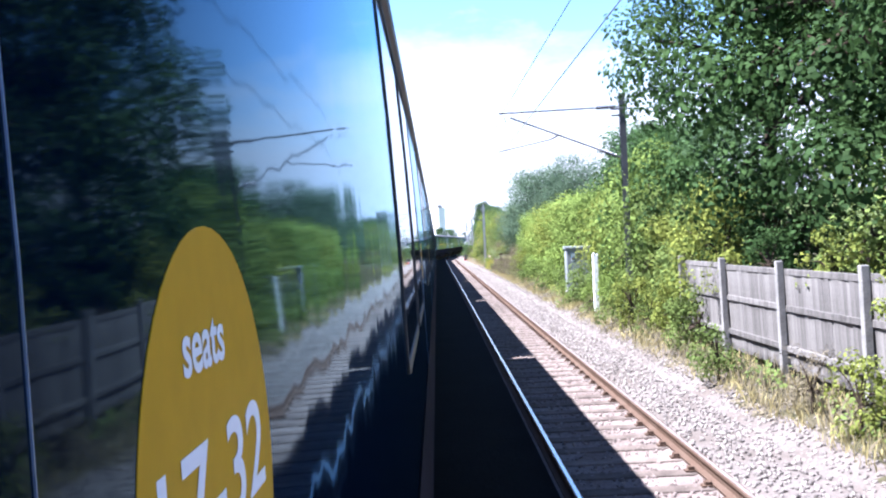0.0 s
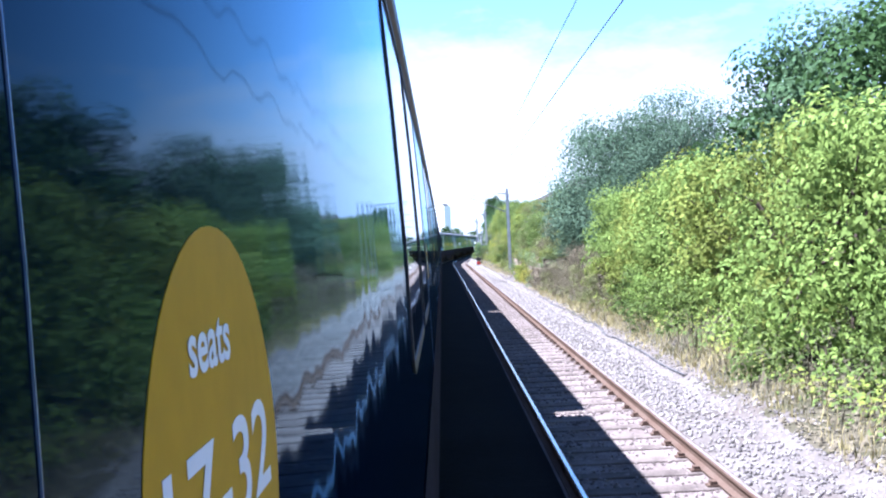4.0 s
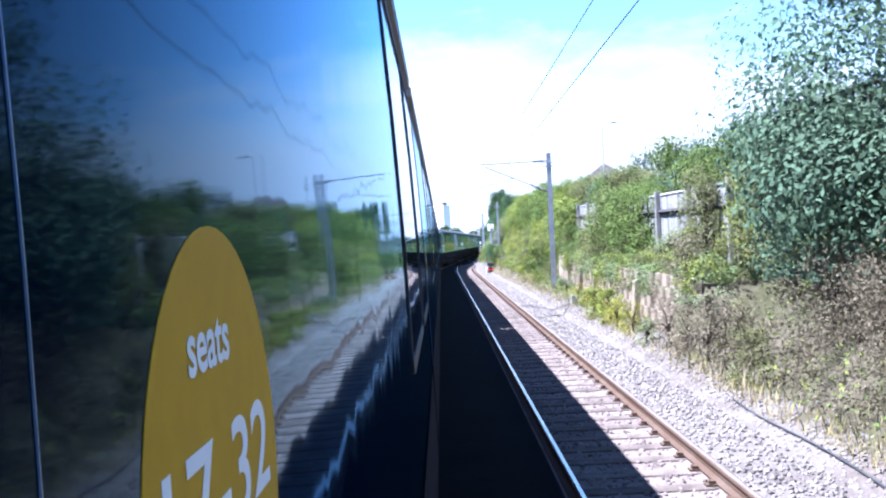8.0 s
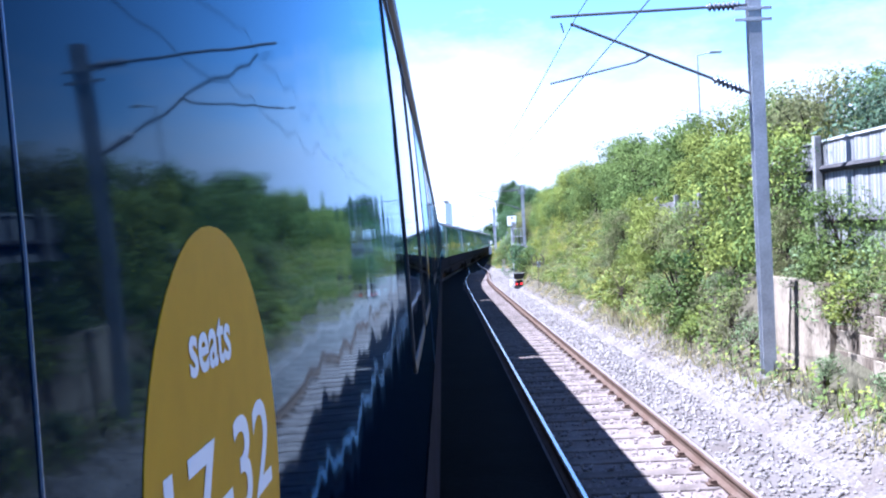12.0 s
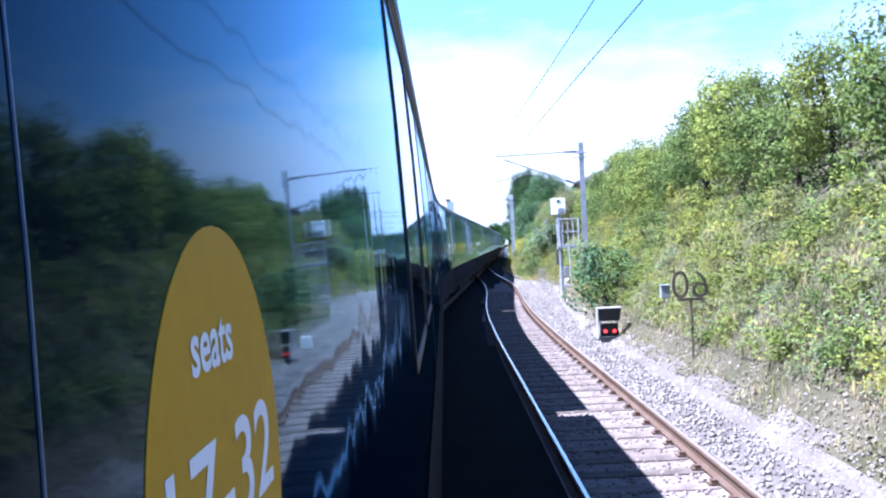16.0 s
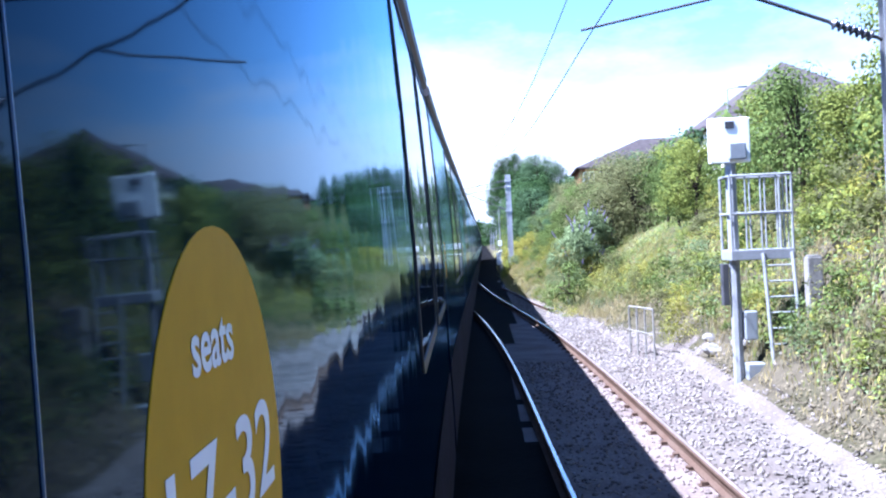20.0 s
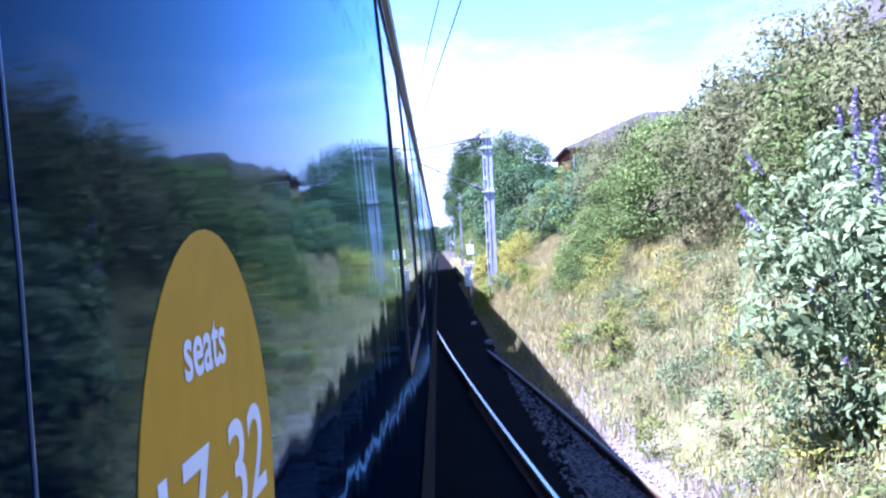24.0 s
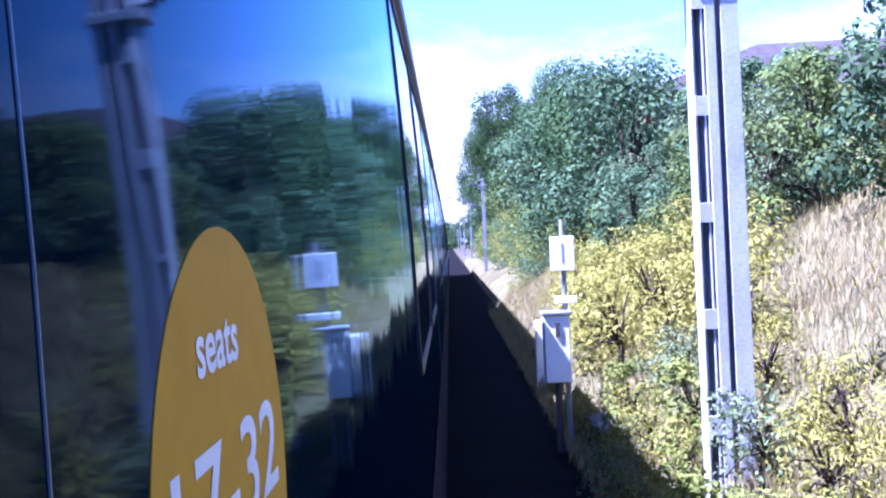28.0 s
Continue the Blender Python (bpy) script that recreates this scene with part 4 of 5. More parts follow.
def building(name, label, m, w, l, eaves, ridge, wall, storeys, bays, hip=True):
    """A house: walls, a hipped roof with overhang, windows with frames on the two long sides and an end."""
    ob = thing(name, label, "house", m)
    part("wall", boxed(-w / 2, w / 2, -l / 2, l / 2, -4.0, eaves, bevel=0.02), M[wall], ob)
    o = 0.5
    bm = bmesh.new()
    inset = w * 0.62 if hip else 0.0
    c = [bm.verts.new(p) for p in ((-w / 2 - o, -l / 2 - o, eaves), (w / 2 + o, -l / 2 - o, eaves), (w / 2 + o, l / 2 + o, eaves), (-w / 2 - o, l / 2 + o, eaves))]
    r = [bm.verts.new((0, -l / 2 + inset, ridge)), bm.verts.new((0, l / 2 - inset, ridge))]
    d = [bm.verts.new((v.co.x, v.co.y, eaves - 0.18)) for v in c]
    for f in ((c[0], c[1], r[0]), (c[1], c[2], r[1], r[0]), (c[2], c[3], r[1]), (c[3], c[0], r[0], r[1]), tuple(reversed(d))):
        bm.faces.new(f)
    for i in range(4):
        bm.faces.new((d[i], d[(i + 1) % 4], c[(i + 1) % 4], c[i]))
    part("roof", bm, M["tile"], ob, "hipped roof of dull red-brown tiles")
    for st in range(storeys):
        z = eaves - 0.45 - 1.35 - st * 2.6
        for k in range(bays):
            y = -l / 2 + l * (k + 0.5) / bays
            for sx in (-1,):
                x = sx * w / 2
                win = part("window", boxed(x - 0.05, x + 0.05, y - 0.65, y + 0.65, z, z + 1.3, bevel=0.01), M["white"], ob, "white window frame")
                for dy in (-0.29, 0.29):
                    part("pane", boxed(x - 0.056, x + 0.02, y + dy - 0.24, y + dy + 0.24, z + 0.1, z + 1.2, bevel=0.0), M["pane"], win)
    return ob


building("house", "pale plastered house with a brown hipped roof above the bank", place(222, 20.8, 5.2, 0), 11, 14, 4.0, 8.4, "plaster", 2, 4)
building("house", "house with a reddish tiled roof up the hill", place(152, 31.0, 5.2, -8), 9, 12, 4.6, 7.2, "brick", 2, 3)
building("house", "long red-brick block with white windows and a low hipped roof", place(273, 25.0, 6.5, 88), 12, 27, 3.6, 7.0, "brick", 1, 14)


def tower():
    """The pale tower block on the skyline."""
    ob = thing("tower_block", "pale concrete tower block on the skyline", "tower block", pose(2, 900, 0, 0, 0, -38))
    part("wall", boxed(-4.6, 4.6, -4.6, 4.6, 0, 33, bevel=0.1), M["white"], ob)
    part("roof_house", boxed(-3, 3, -3, 3, 33, 35.2, bevel=0.1), M["palecon"], ob)
    for i in range(10):
        for k in range(4):
            part("window", boxed(-3.9 + 2.1 * k, -2.7 + 2.1 * k, -4.66, -4.5, 2 + 3.05 * i, 3.5 + 3.05 * i, bevel=0.0), M["pane"], ob)


tower()


# ---------------------------------------------------------------- beside the line
def timber_fence():
    """A close-boarded fence: concrete posts, three rails, upright boards, a capping."""
    ob = thing("board_fence", "weathered grey close-boarded timber fence with pale concrete posts", "fence")
    X = 5.0
    bd = {}
    for v in range(4):
        g = _r.uniform(-0.015, 0.015)
        bm = boxed(-0.011, 0.011, -0.062, 0.062, 0.0, 1.42 + g, bevel=0.004)
        me = bpy.data.meshes.new("board")
        bm.to_mesh(me)
        bm.free()
        me.materials.append(M["timber"])
        bd[v] = me
    s = -6.0
    while s < 21.0:
        b = part("board", bd[_r.randrange(4)], None, ob)
        b.matrix_world = place(s, X + 0.03 + _r.uniform(-0.008, 0.008), land(s, X) * 0.3 + 0.28 + _r.uniform(-0.01, 0.01), 4) @ pose(0, 0, 0, _r.uniform(-0.6, 0.6), -2, 0)
        s += 0.118
    for z in (0.4, 0.98, 1.5):
        for a in range(-6, 19, 3):
            b = part("rail_beam", boxed(-0.03, 0.03, -1.5, 1.5, -0.045, 0.045, bevel=0.008), M["timber"], ob)
            b.matrix_world = place(a + 1.5, X - 0.01, z + 0.25 + _r.uniform(-0.02, 0.02))
    for a in range(-6, 22, 3):
        b = part("post", boxed(-0.05, 0.05, -0.055, 0.055, -0.3, 1.62, bevel=0.01), M["palecon"], ob)
        b.matrix_world = place(a, X - 0.07, 0.28) @ pose(0, 0, 0, _r.uniform(-1, 1), -1, 0)
    for a in range(-6, 19, 3):
        b = part("capping", boxed(-0.035, 0.035, -1.5, 1.5, 0, 0.03, bevel=0.005), M["timber"], ob)
        b.matrix_world = place(a + 1.5, X + 0.03, 1.72)


timber_fence()


def cabinet():
    ob = thing("trackside_cabinet", "tall grey steel trackside cabinet with a warning label", "cabinet", place(38.1, 5.1, 0.33))
    part("plinth", boxed(-0.46, 0.46, -0.3, 0.3, -0.15, 0.12, bevel=0.01), M["palecon"], ob)
    part("body", boxed(-0.42, 0.42, -0.26, 0.26, 0.12, 1.62, bevel=0.012), M["cabinet"], ob)
    part("cap", boxed(-0.47, 0.47, -0.31, 0.31, 1.62, 1.72, bevel=0.02), M["cabinet"], ob, "overhanging grey cap")
    for x0, x1 in ((-0.4, -0.005), (0.005, 0.4)):
        d = part("door", boxed(x0, x1, -0.275, -0.262, 0.16, 1.58, bevel=0.005), M["cabinet"], ob)
        part("handle", rods(((x1 - 0.07 if x0 < 0 else x0 + 0.07, -0.29, 0.85), (x1 - 0.07 if x0 < 0 else x0 + 0.07, -0.29, 1.0), 0.012)), M["darksteel"], d)
    lb = part("warning_label", boxed(-0.24, -0.1, -0.281, -0.276, 1.2, 1.46, bevel=0.0), M["white"], ob, "white and yellow warning label")
    bm = bmesh.new()
    v = [bm.verts.new(p) for p in ((-0.235, -0.285, 1.24), (-0.105, -0.285, 1.24), (-0.17, -0.285, 1.37))]
    bm.faces.new(v)
    bmesh.ops.solidify(bm, geom=bm.faces[:], thickness=0.003)
    part("triangle", bm, M["warn"], lb)


cabinet()


def marker_post(s, X, h, r, label, mat="palecon"):
    ob = thing("marker_post", label, "post", place(s, X, land(s, X)))
    part("shaft", boxed(-r, r, -r, r, -0.3, h, bevel=0.012), M[mat], ob)
    part("cap", boxed(-r * 0.8, r * 0.8, -r * 0.8, r * 0.8, h, h + 0.03, bevel=0.01), M[mat], ob)


marker_post(30.9, 4.67, 1.8, 0.075, "white concrete post at the foot of the hedge", "white")
marker_post(96.4, 4.5, 0.32, 0.07, "short pale concrete marker at the edge of the ballast")
marker_post(150.0, 3.7, 0.35, 0.06, "short white marker beside the ballast", "white")


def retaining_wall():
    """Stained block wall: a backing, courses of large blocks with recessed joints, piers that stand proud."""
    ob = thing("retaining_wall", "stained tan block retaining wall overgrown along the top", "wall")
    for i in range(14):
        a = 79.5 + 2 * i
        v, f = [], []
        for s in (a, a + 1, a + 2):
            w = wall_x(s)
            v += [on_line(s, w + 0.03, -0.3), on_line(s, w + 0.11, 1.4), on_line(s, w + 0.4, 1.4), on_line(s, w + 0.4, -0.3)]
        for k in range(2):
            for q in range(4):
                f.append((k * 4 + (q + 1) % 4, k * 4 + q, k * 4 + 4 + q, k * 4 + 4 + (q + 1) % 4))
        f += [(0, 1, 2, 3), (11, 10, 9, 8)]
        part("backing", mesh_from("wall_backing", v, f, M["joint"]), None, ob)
    kinds = []
    for k in range(5):
        bm = bmesh.new()
        box(bm, 0.0, 0.09, -0.448 + 0.001 * k, 0.448 - 0.001 * k, 0.002, 0.278, 0.01)
        for q in bm.verts:
            q.co += 0.005 * Vector(noise.noise_vector(q.co * 5 + Vector((k * 9, 0, 0))))
        me = bpy.data.meshes.new("block")
        bm.to_mesh(me)
        bm.free()
        me.materials.append(M["concrete"])
        kinds.append(me)
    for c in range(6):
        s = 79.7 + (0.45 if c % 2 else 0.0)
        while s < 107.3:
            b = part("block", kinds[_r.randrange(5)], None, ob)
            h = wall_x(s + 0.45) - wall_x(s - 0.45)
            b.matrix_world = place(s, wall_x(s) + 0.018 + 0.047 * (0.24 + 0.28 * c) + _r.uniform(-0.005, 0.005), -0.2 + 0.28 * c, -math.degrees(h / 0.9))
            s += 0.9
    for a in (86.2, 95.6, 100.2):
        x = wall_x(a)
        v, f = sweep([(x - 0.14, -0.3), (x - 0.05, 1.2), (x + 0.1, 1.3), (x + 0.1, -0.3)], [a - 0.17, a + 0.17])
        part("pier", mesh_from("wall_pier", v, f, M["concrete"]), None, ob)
    v, f = sweep([(5.33, -0.3), (5.4, 1.56), (5.75, 1.56), (5.75, -0.3)], [104.9, 106, 107, 108.2])
    part("end_slab", mesh_from("wall_slab", v, f, M["concrete"]), None, ob, "smooth stained concrete slab at the wall's end")


retaining_wall()


def panel_fence(s0, s1, X0, X1, z0, z1, name_label):
    ob = thing("panel_fence", name_label, "fence")
    n = round((s1 - s0) / 2.7)
    for i in range(n + 1):
        u = i / n
        s, X, z = s0 + (s1 - s0) * u, X0 + (X1 - X0) * u, z0 + (z1 - z0) * u
        p = part("post", boxed(-0.055, 0.055, -0.055, 0.055, -0.8, 1.65, bevel=0.01), M["palecon"], ob)
        p.matrix_world = place(s, X - 0.05, z)
        if i < n:
            for k in range(3):
                q = part("panel", boxed(-0.02, 0.02, -1.29, 1.29, 0.02, 0.47, bevel=0.006), M["timber"], ob)
                q.matrix_world = place(s + 1.35, X + (X1 - X0) / n / 2, z + 0.5 * k + (z1 - z0) / n / 2)
    return ob


def garden_fence():
    """Pale upright boards on dark rails between concrete posts, above the retaining wall."""
    ob = thing("board_fence", "pale grey upright-board fence with concrete posts above the wall", "fence")

    def at(s):
        return float(np.interp(s, (81, 100, 111), (5.85, 6.1, 6.45))), float(np.interp(s, (81, 90, 111), (3.3, 3.38, 3.8)))

    boards = []
    for k in range(4):
        bm = boxed(-0.01, 0.01, -0.072, 0.072, -1.75, 0.012 * k, bevel=0.003)
        me = bpy.data.meshes.new("board")
        bm.to_mesh(me)
        bm.free()
        me.materials.append(M["fencewood"])
        boards.append(me)
    s = 81.0
    while s < 110.8:
        X, z = at(s)
        b = part("board", boards[_r.randrange(4)], None, ob)
        b.matrix_world = place(s, X + 0.04 + _r.uniform(-0.008, 0.008), z + _r.uniform(-0.012, 0.012)) @ pose(0, 0, 0, _r.uniform(-0.7, 0.7), 0, 0)
        s += 0.149
    posts = (81.0, 84.7, 88.4, 92.0, 95.6, 99.3, 103.5, 107.6, 110.8)
    for a, b2 in zip(posts, posts[1:]):
        (xa, za), (xb, zb) = at(a), at(b2)
        for dz, mat in ((-0.42, "darkrail"), (-1.25, "darkrail"), (0.03, "fencewood")):
            part("rail_beam" if dz < 0 else "capping", rod(bmesh.new(), on_line(a, xa - (0.01 if dz < 0 else -0.04), za + dz), on_line(b2, xb - (0.01 if dz < 0 else -0.04), zb + dz), 0.06 if dz < 0 else 0.04, sides=4), M[mat], ob)
    for a in posts:
        X, z = at(a)
        b = part("post", boxed(-0.06, 0.06, -0.06, 0.06, -2.1, 0.14, bevel=0.012), M["palecon"], ob, "pale concrete post")
        b.matrix_world = place(a, X - 0.06, z)


garden_fence()
row(("lime", "green", "seedy"), "mid", 113.2, 125.5, 1.25, 5.65, jitter=0.2, scale=(0.45, 0.62))
panel_fence(114, 124.8, 5.95, 6.2, 1.6, 1.9, "pale panel fence with concrete posts half hidden by shrubs")
panel_fence(158, 172, 8.2, 8.6, 2.9, 3.1, "pale panel fence with concrete posts half hidden by shrubs")


def speed_sign():
    ob = thing("speed_sign", "cut-out speed figures on a dark post, seen from behind", "sign", place(139.3, 4.43, land(139.3, 4.43) - 0.08))
    part("post", rods(((0, 0, -0.3), (0, 0, 1.22), 0.022)), M["rustpost"], ob)
    part("base_bar", boxed(-0.24, 0.24, -0.02, 0.02, 1.2, 1.25, bevel=0.004), M["rustpost"], ob)
    fc = bpy.data.curves.new("sign_face", "FONT")
    fc.body, fc.size, fc.align_x, fc.extrude, fc.offset = "60", 0.72, "CENTER", 0.008, -0.008
    fc.materials.append(M["rustpost"])
    tx = new("sign_face", fc)
    tx.parent = ob
    tx.matrix_local = Matrix.Translation((0, 0, 1.25)) @ pose(0, 0, 0, 90, 0, 180)


speed_sign()


def post_box():
    ob = thing("telephone_box", "small grey steel box on a slim pale post", "equipment box", place(143.7, 4.85, 0.15) @ Matrix.Scale(0.85, 4))
    part("post", rods(((0, 0, -0.3), (0, 0, 0.95), 0.022)), M["palecon"], ob)
    part("case", boxed(-0.1, 0.14, -0.1, 0.1, 0.92, 1.24, bevel=0.012), M["cabinet"], ob)
    part("lid", boxed(-0.12, 0.16, -0.12, 0.12, 1.24, 1.26, bevel=0.006), M["cabinet"], ob)


post_box()


def ground_signal():
    ob = thing("ground_signal", "black ground signal showing two red lamps under a hooded box", "signal", place(146.2, 3.95, land(146.2, 4.1)) @ Matrix.Scale(0.87, 4))
    part("base", boxed(-0.3, 0.3, -0.22, 0.22, -0.1, 0.06, bevel=0.01), M["black"], ob)
    part("face", boxed(-0.25, 0.25, -0.06, 0.0, 0.06, 0.42, bevel=0.02), M["black"], ob, "matt black signal face")
    for x in (-0.13, 0.13):
        bm = bmesh.new()
        rod(bm, (x, -0.1, 0.2), (x, -0.06, 0.2), 0.062, sides=20)
        lamp = part("lamp", bm, M["black"], ob)
        bm = bmesh.new()
        rod(bm, (x, -0.108, 0.2), (x, -0.1, 0.2), 0.05, sides=20)
        part("lens", bm, M["lampred"], lamp, "lit red lens")
    for x in (-0.25, 0.22):
        part("leg", boxed(x, x + 0.03, -0.05, 0.15, 0.05, 0.52, bevel=0.004), M["white"], ob, "white upright")
    bm = bmesh.new()
    v = [bm.verts.new(p) for p in ((-0.27, -0.22, 0.5), (0.27, -0.22, 0.5), (0.32, -0.28, 0.85), (-0.32, -0.28, 0.85), (-0.27, 0.22, 0.5), (0.27, 0.22, 0.5), (0.32, 0.22, 0.85), (-0.32, 0.22, 0.85))]
    for f in ((0, 1, 2, 3), (1, 5, 6, 2), (5, 4, 7, 6), (4, 0, 3, 7), (3, 2, 6, 7), (0, 4, 5, 1)):
        bm.faces.new([v[i] for i in f])
    part("hood", bm, M["black"], ob, "flared matt black box")
    part("lid", boxed(-0.34, 0.34, -0.3, 0.24, 0.85, 0.875, bevel=0.006), M["palecon"], ob, "pale grey lid")
    part("side_plate", boxed(-0.34, -0.33, -0.2, 0.2, 0.0, 0.84, bevel=0.0), M["steel"], ob)


ground_signal()


def colour_signal():
    """Tall signal: tube post, ladder, caged platform, pale head."""
    s, X = 166.9, 4.1
    z0 = land(s, X)
    ob = thing("colour_light_signal", "tall galvanised signal post with caged platform, ladder and pale head", "signal", place(s, X, 0))
    part("post", rods(((0, 0, z0 - 0.2), (0, 0, 3.5), 0.085)), M["steel"], ob)
    part("head", boxed(-0.33, 0.3, -0.1, 0.02, 3.42, 4.12, bevel=0.015), M["white"], ob, "pale grey signal head seen from the back")
    part("head_case", boxed(-0.06, 0.2, -0.26, -0.1, 3.46, 3.72, bevel=0.02), M["cabinet"], ob)
    part("head_plate", boxed(-0.08, 0.06, -0.112, -0.101, 3.95, 4.06, bevel=0.0), M["darksteel"], ob)
    plat = part("platform", boxed(-0.12, 0.85, -0.35, 0.35, 1.9, 2.06, bevel=0.01), M["steel"], ob)
    for x in (-0.1, 0.83):
        for y in (-0.33, 0.33):
            part("cage_upright", rods(((x, y, 2.06), (x, y, 3.2), 0.022)), M["steel"], plat)
    for x in (0.13, 0.36, 0.6):
        for y in (-0.33, 0.33):
            part("cage_bar", rods(((x, y, 2.06), (x, y, 3.2), 0.014)), M["steel"], plat)
    for y in (-0.1, 0.12):
        part("cage_bar", rods(((0.83, y, 2.06), (0.83, y, 3.2), 0.014)), M["steel"], plat)
    for z in (2.62, 3.2):
        for p, q in (((-0.1, -0.33, z), (0.83, -0.33, z)), ((-0.1, 0.33, z), (0.83, 0.33, z)), ((0.83, -0.33, z), (0.83, 0.33, z)), ((-0.1, -0.33, z), (-0.1, 0.33, z))):
            part("cage_rail", rods((p, q, 0.02)), M["steel"], plat)
    lad = part("ladder", rods(((0.36, -0.36, 2.0), (0.4, -0.62, z0 - 0.1), 0.03)), M["steel"], ob)
    part("stile", rods(((0.8, -0.36, 2.0), (0.84, -0.62, z0 - 0.1), 0.03)), M["steel"], lad)
    for i in range(8):
        u = (i + 0.4) / 8
        z, y = 1.9 + (z0 - 1.9) * u, -0.37 - 0.25 * u
        part("rung", rods(((0.37 + 0.04 * u, y, z), (0.81 + 0.04 * u, y, z), 0.014)), M["steel"], lad)
    part("cable_box", boxed(0.1, 0.3, -0.12, 0.1, 0.65, 1.1, bevel=0.02), M["cabinet"], ob)
    part("base_box", boxed(0.08, 0.36, -0.3, 0.0, z0 - 0.05, z0 + 0.3, bevel=0.015), M["cabinet"], ob)
    part("side_plate", boxed(-0.2, -0.1, -0.05, 0.12, 1.2, 1.85, bevel=0.01), M["darksteel"], ob)


colour_signal()
marker_post(166.2, 5.1, 0.75, 0.11, "weathered concrete post beside the signal")


def hand_rail():
    ob = thing("hand_rail", "pale tubular hand rail beside a short flight of steps", "railing")
    a, b = (172.6, 3.2), (171.0, 3.45)
    pts = [(a[0] + (b[0] - a[0]) * u, a[1] + (b[1] - a[1]) * u) for u in (0, 1 / 3, 2 / 3, 1)]
    top = []
    for s, X in pts:
        z = land(s, X)
        top.append((on_line(s, X, z + 1.0), on_line(s, X, z + 0.5)))
        part("upright", rods((on_line(s, X, z - 0.2), on_line(s, X, z + 1.0), 0.018)), M["palecon"], ob)
    for i in range(3):
        for k in (0, 1):
            part("bar", rods((top[i][k], top[i + 1][k], 0.017)), M["palecon"], ob)


hand_rail()


def white_notice():
    s, X = 222.8, 1.32
    z0 = land(s, X)
    ob = thing("white_notice", "white notice board on a slim post beside the train", "sign", place(s, X, 0))
    part("post", rods(((0, 0, z0 - 0.3), (0, 0, 2.6), 0.03)), M["steel"], ob)
    part("board", boxed(-0.15, 0.13, -0.05, -0.03, 2.0, 2.4, bevel=0.008), M["white"], ob)
    part("bar_mark", boxed(-0.02, 0.0, -0.054, -0.05, 2.1, 2.32, bevel=0.0), M["cabinet"], ob)
    part("bracket", boxed(-0.12, 0.14, -0.06, 0.0, 1.62, 1.7, bevel=0.008), M["white"], ob)
    bx = thing("location_box", "whitish steel location box under the notice", "equipment box", place(s - 0.1, X - 0.12, 0))
    part("case", boxed(-0.16, 0.14, -0.15, 0.1, 0.72, 1.5, bevel=0.015), M["white"], bx)
    part("stand", rods(((-0.01, -0.02, z0 - 0.3), (-0.01, -0.02, 0.73), 0.04)), M["darksteel"], bx)
    part("lid", boxed(-0.18, 0.16, -0.17, 0.12, 1.5, 1.54, bevel=0.01), M["cabinet"], bx)
    part("latch", boxed(-0.03, 0.02, -0.165, -0.15, 1.25, 1.42, bevel=0.004), M["darksteel"], bx)


white_notice()
marker_post(228.0, 1.45, 1.1, 0.09, "small pale box on a post in the weeds", "white")


def rubble(s, X, r, seed):
    """A broken lump of pale concrete."""
    ob = thing("concrete_lump", "broken pale concrete lump lying beside the rails", "rubble", place(s, X, land(s, X), 20 * seed))
    bm = bmesh.new()
    bmesh.ops.create_icosphere(bm, subdivisions=2, radius=r)
    for v in bm.verts:
        v.co *= 1 + 0.7 * noise.noise(v.co * (0.9 / r) + Vector((seed * 3, 0, 0)))
        v.co.z = max(v.co.z * 0.7, -r * 0.4) + r * 0.35
    part("lump", bm, M["palecon"], ob)


for _i, (_s, _X, _q) in enumerate(((169.4, 4.25, 0.2), (168.2, 4.5, 0.18), (170.2, 4.4, 0.14), (222.3, 1.7, 0.2), (217.5, 1.25, 0.12), (213.0, 1.0, 0.1), (206.4, 1.2, 0.13), (199.0, 1.55, 0.08))):
    rubble(_s, _X, _q, _i)


def street_lamp(s, X, z, h):
    ob = thing("street_lamp", "slim grey street lamp above the bank", "street lamp", place(s, X, z))
    bm = bmesh.new()
    rod(bm, (0, 0, -0.5), (0, 0, h), 0.09, 0.05)
    part("pole", bm, M["steel"], ob)
    part("arm", rods(((0, 0, h), (0.7, 0, h + 0.12), 0.035)), M["steel"], ob)
    part("lantern", boxed(0.6, 1.2, -0.12, 0.12, h + 0.06, h + 0.2, bevel=0.04), M["cabinet"], ob)


street_lamp(142.0, 13.0, 4.5, 6.6)
street_lamp(215.0, 15.5, 5.5, 5.5)


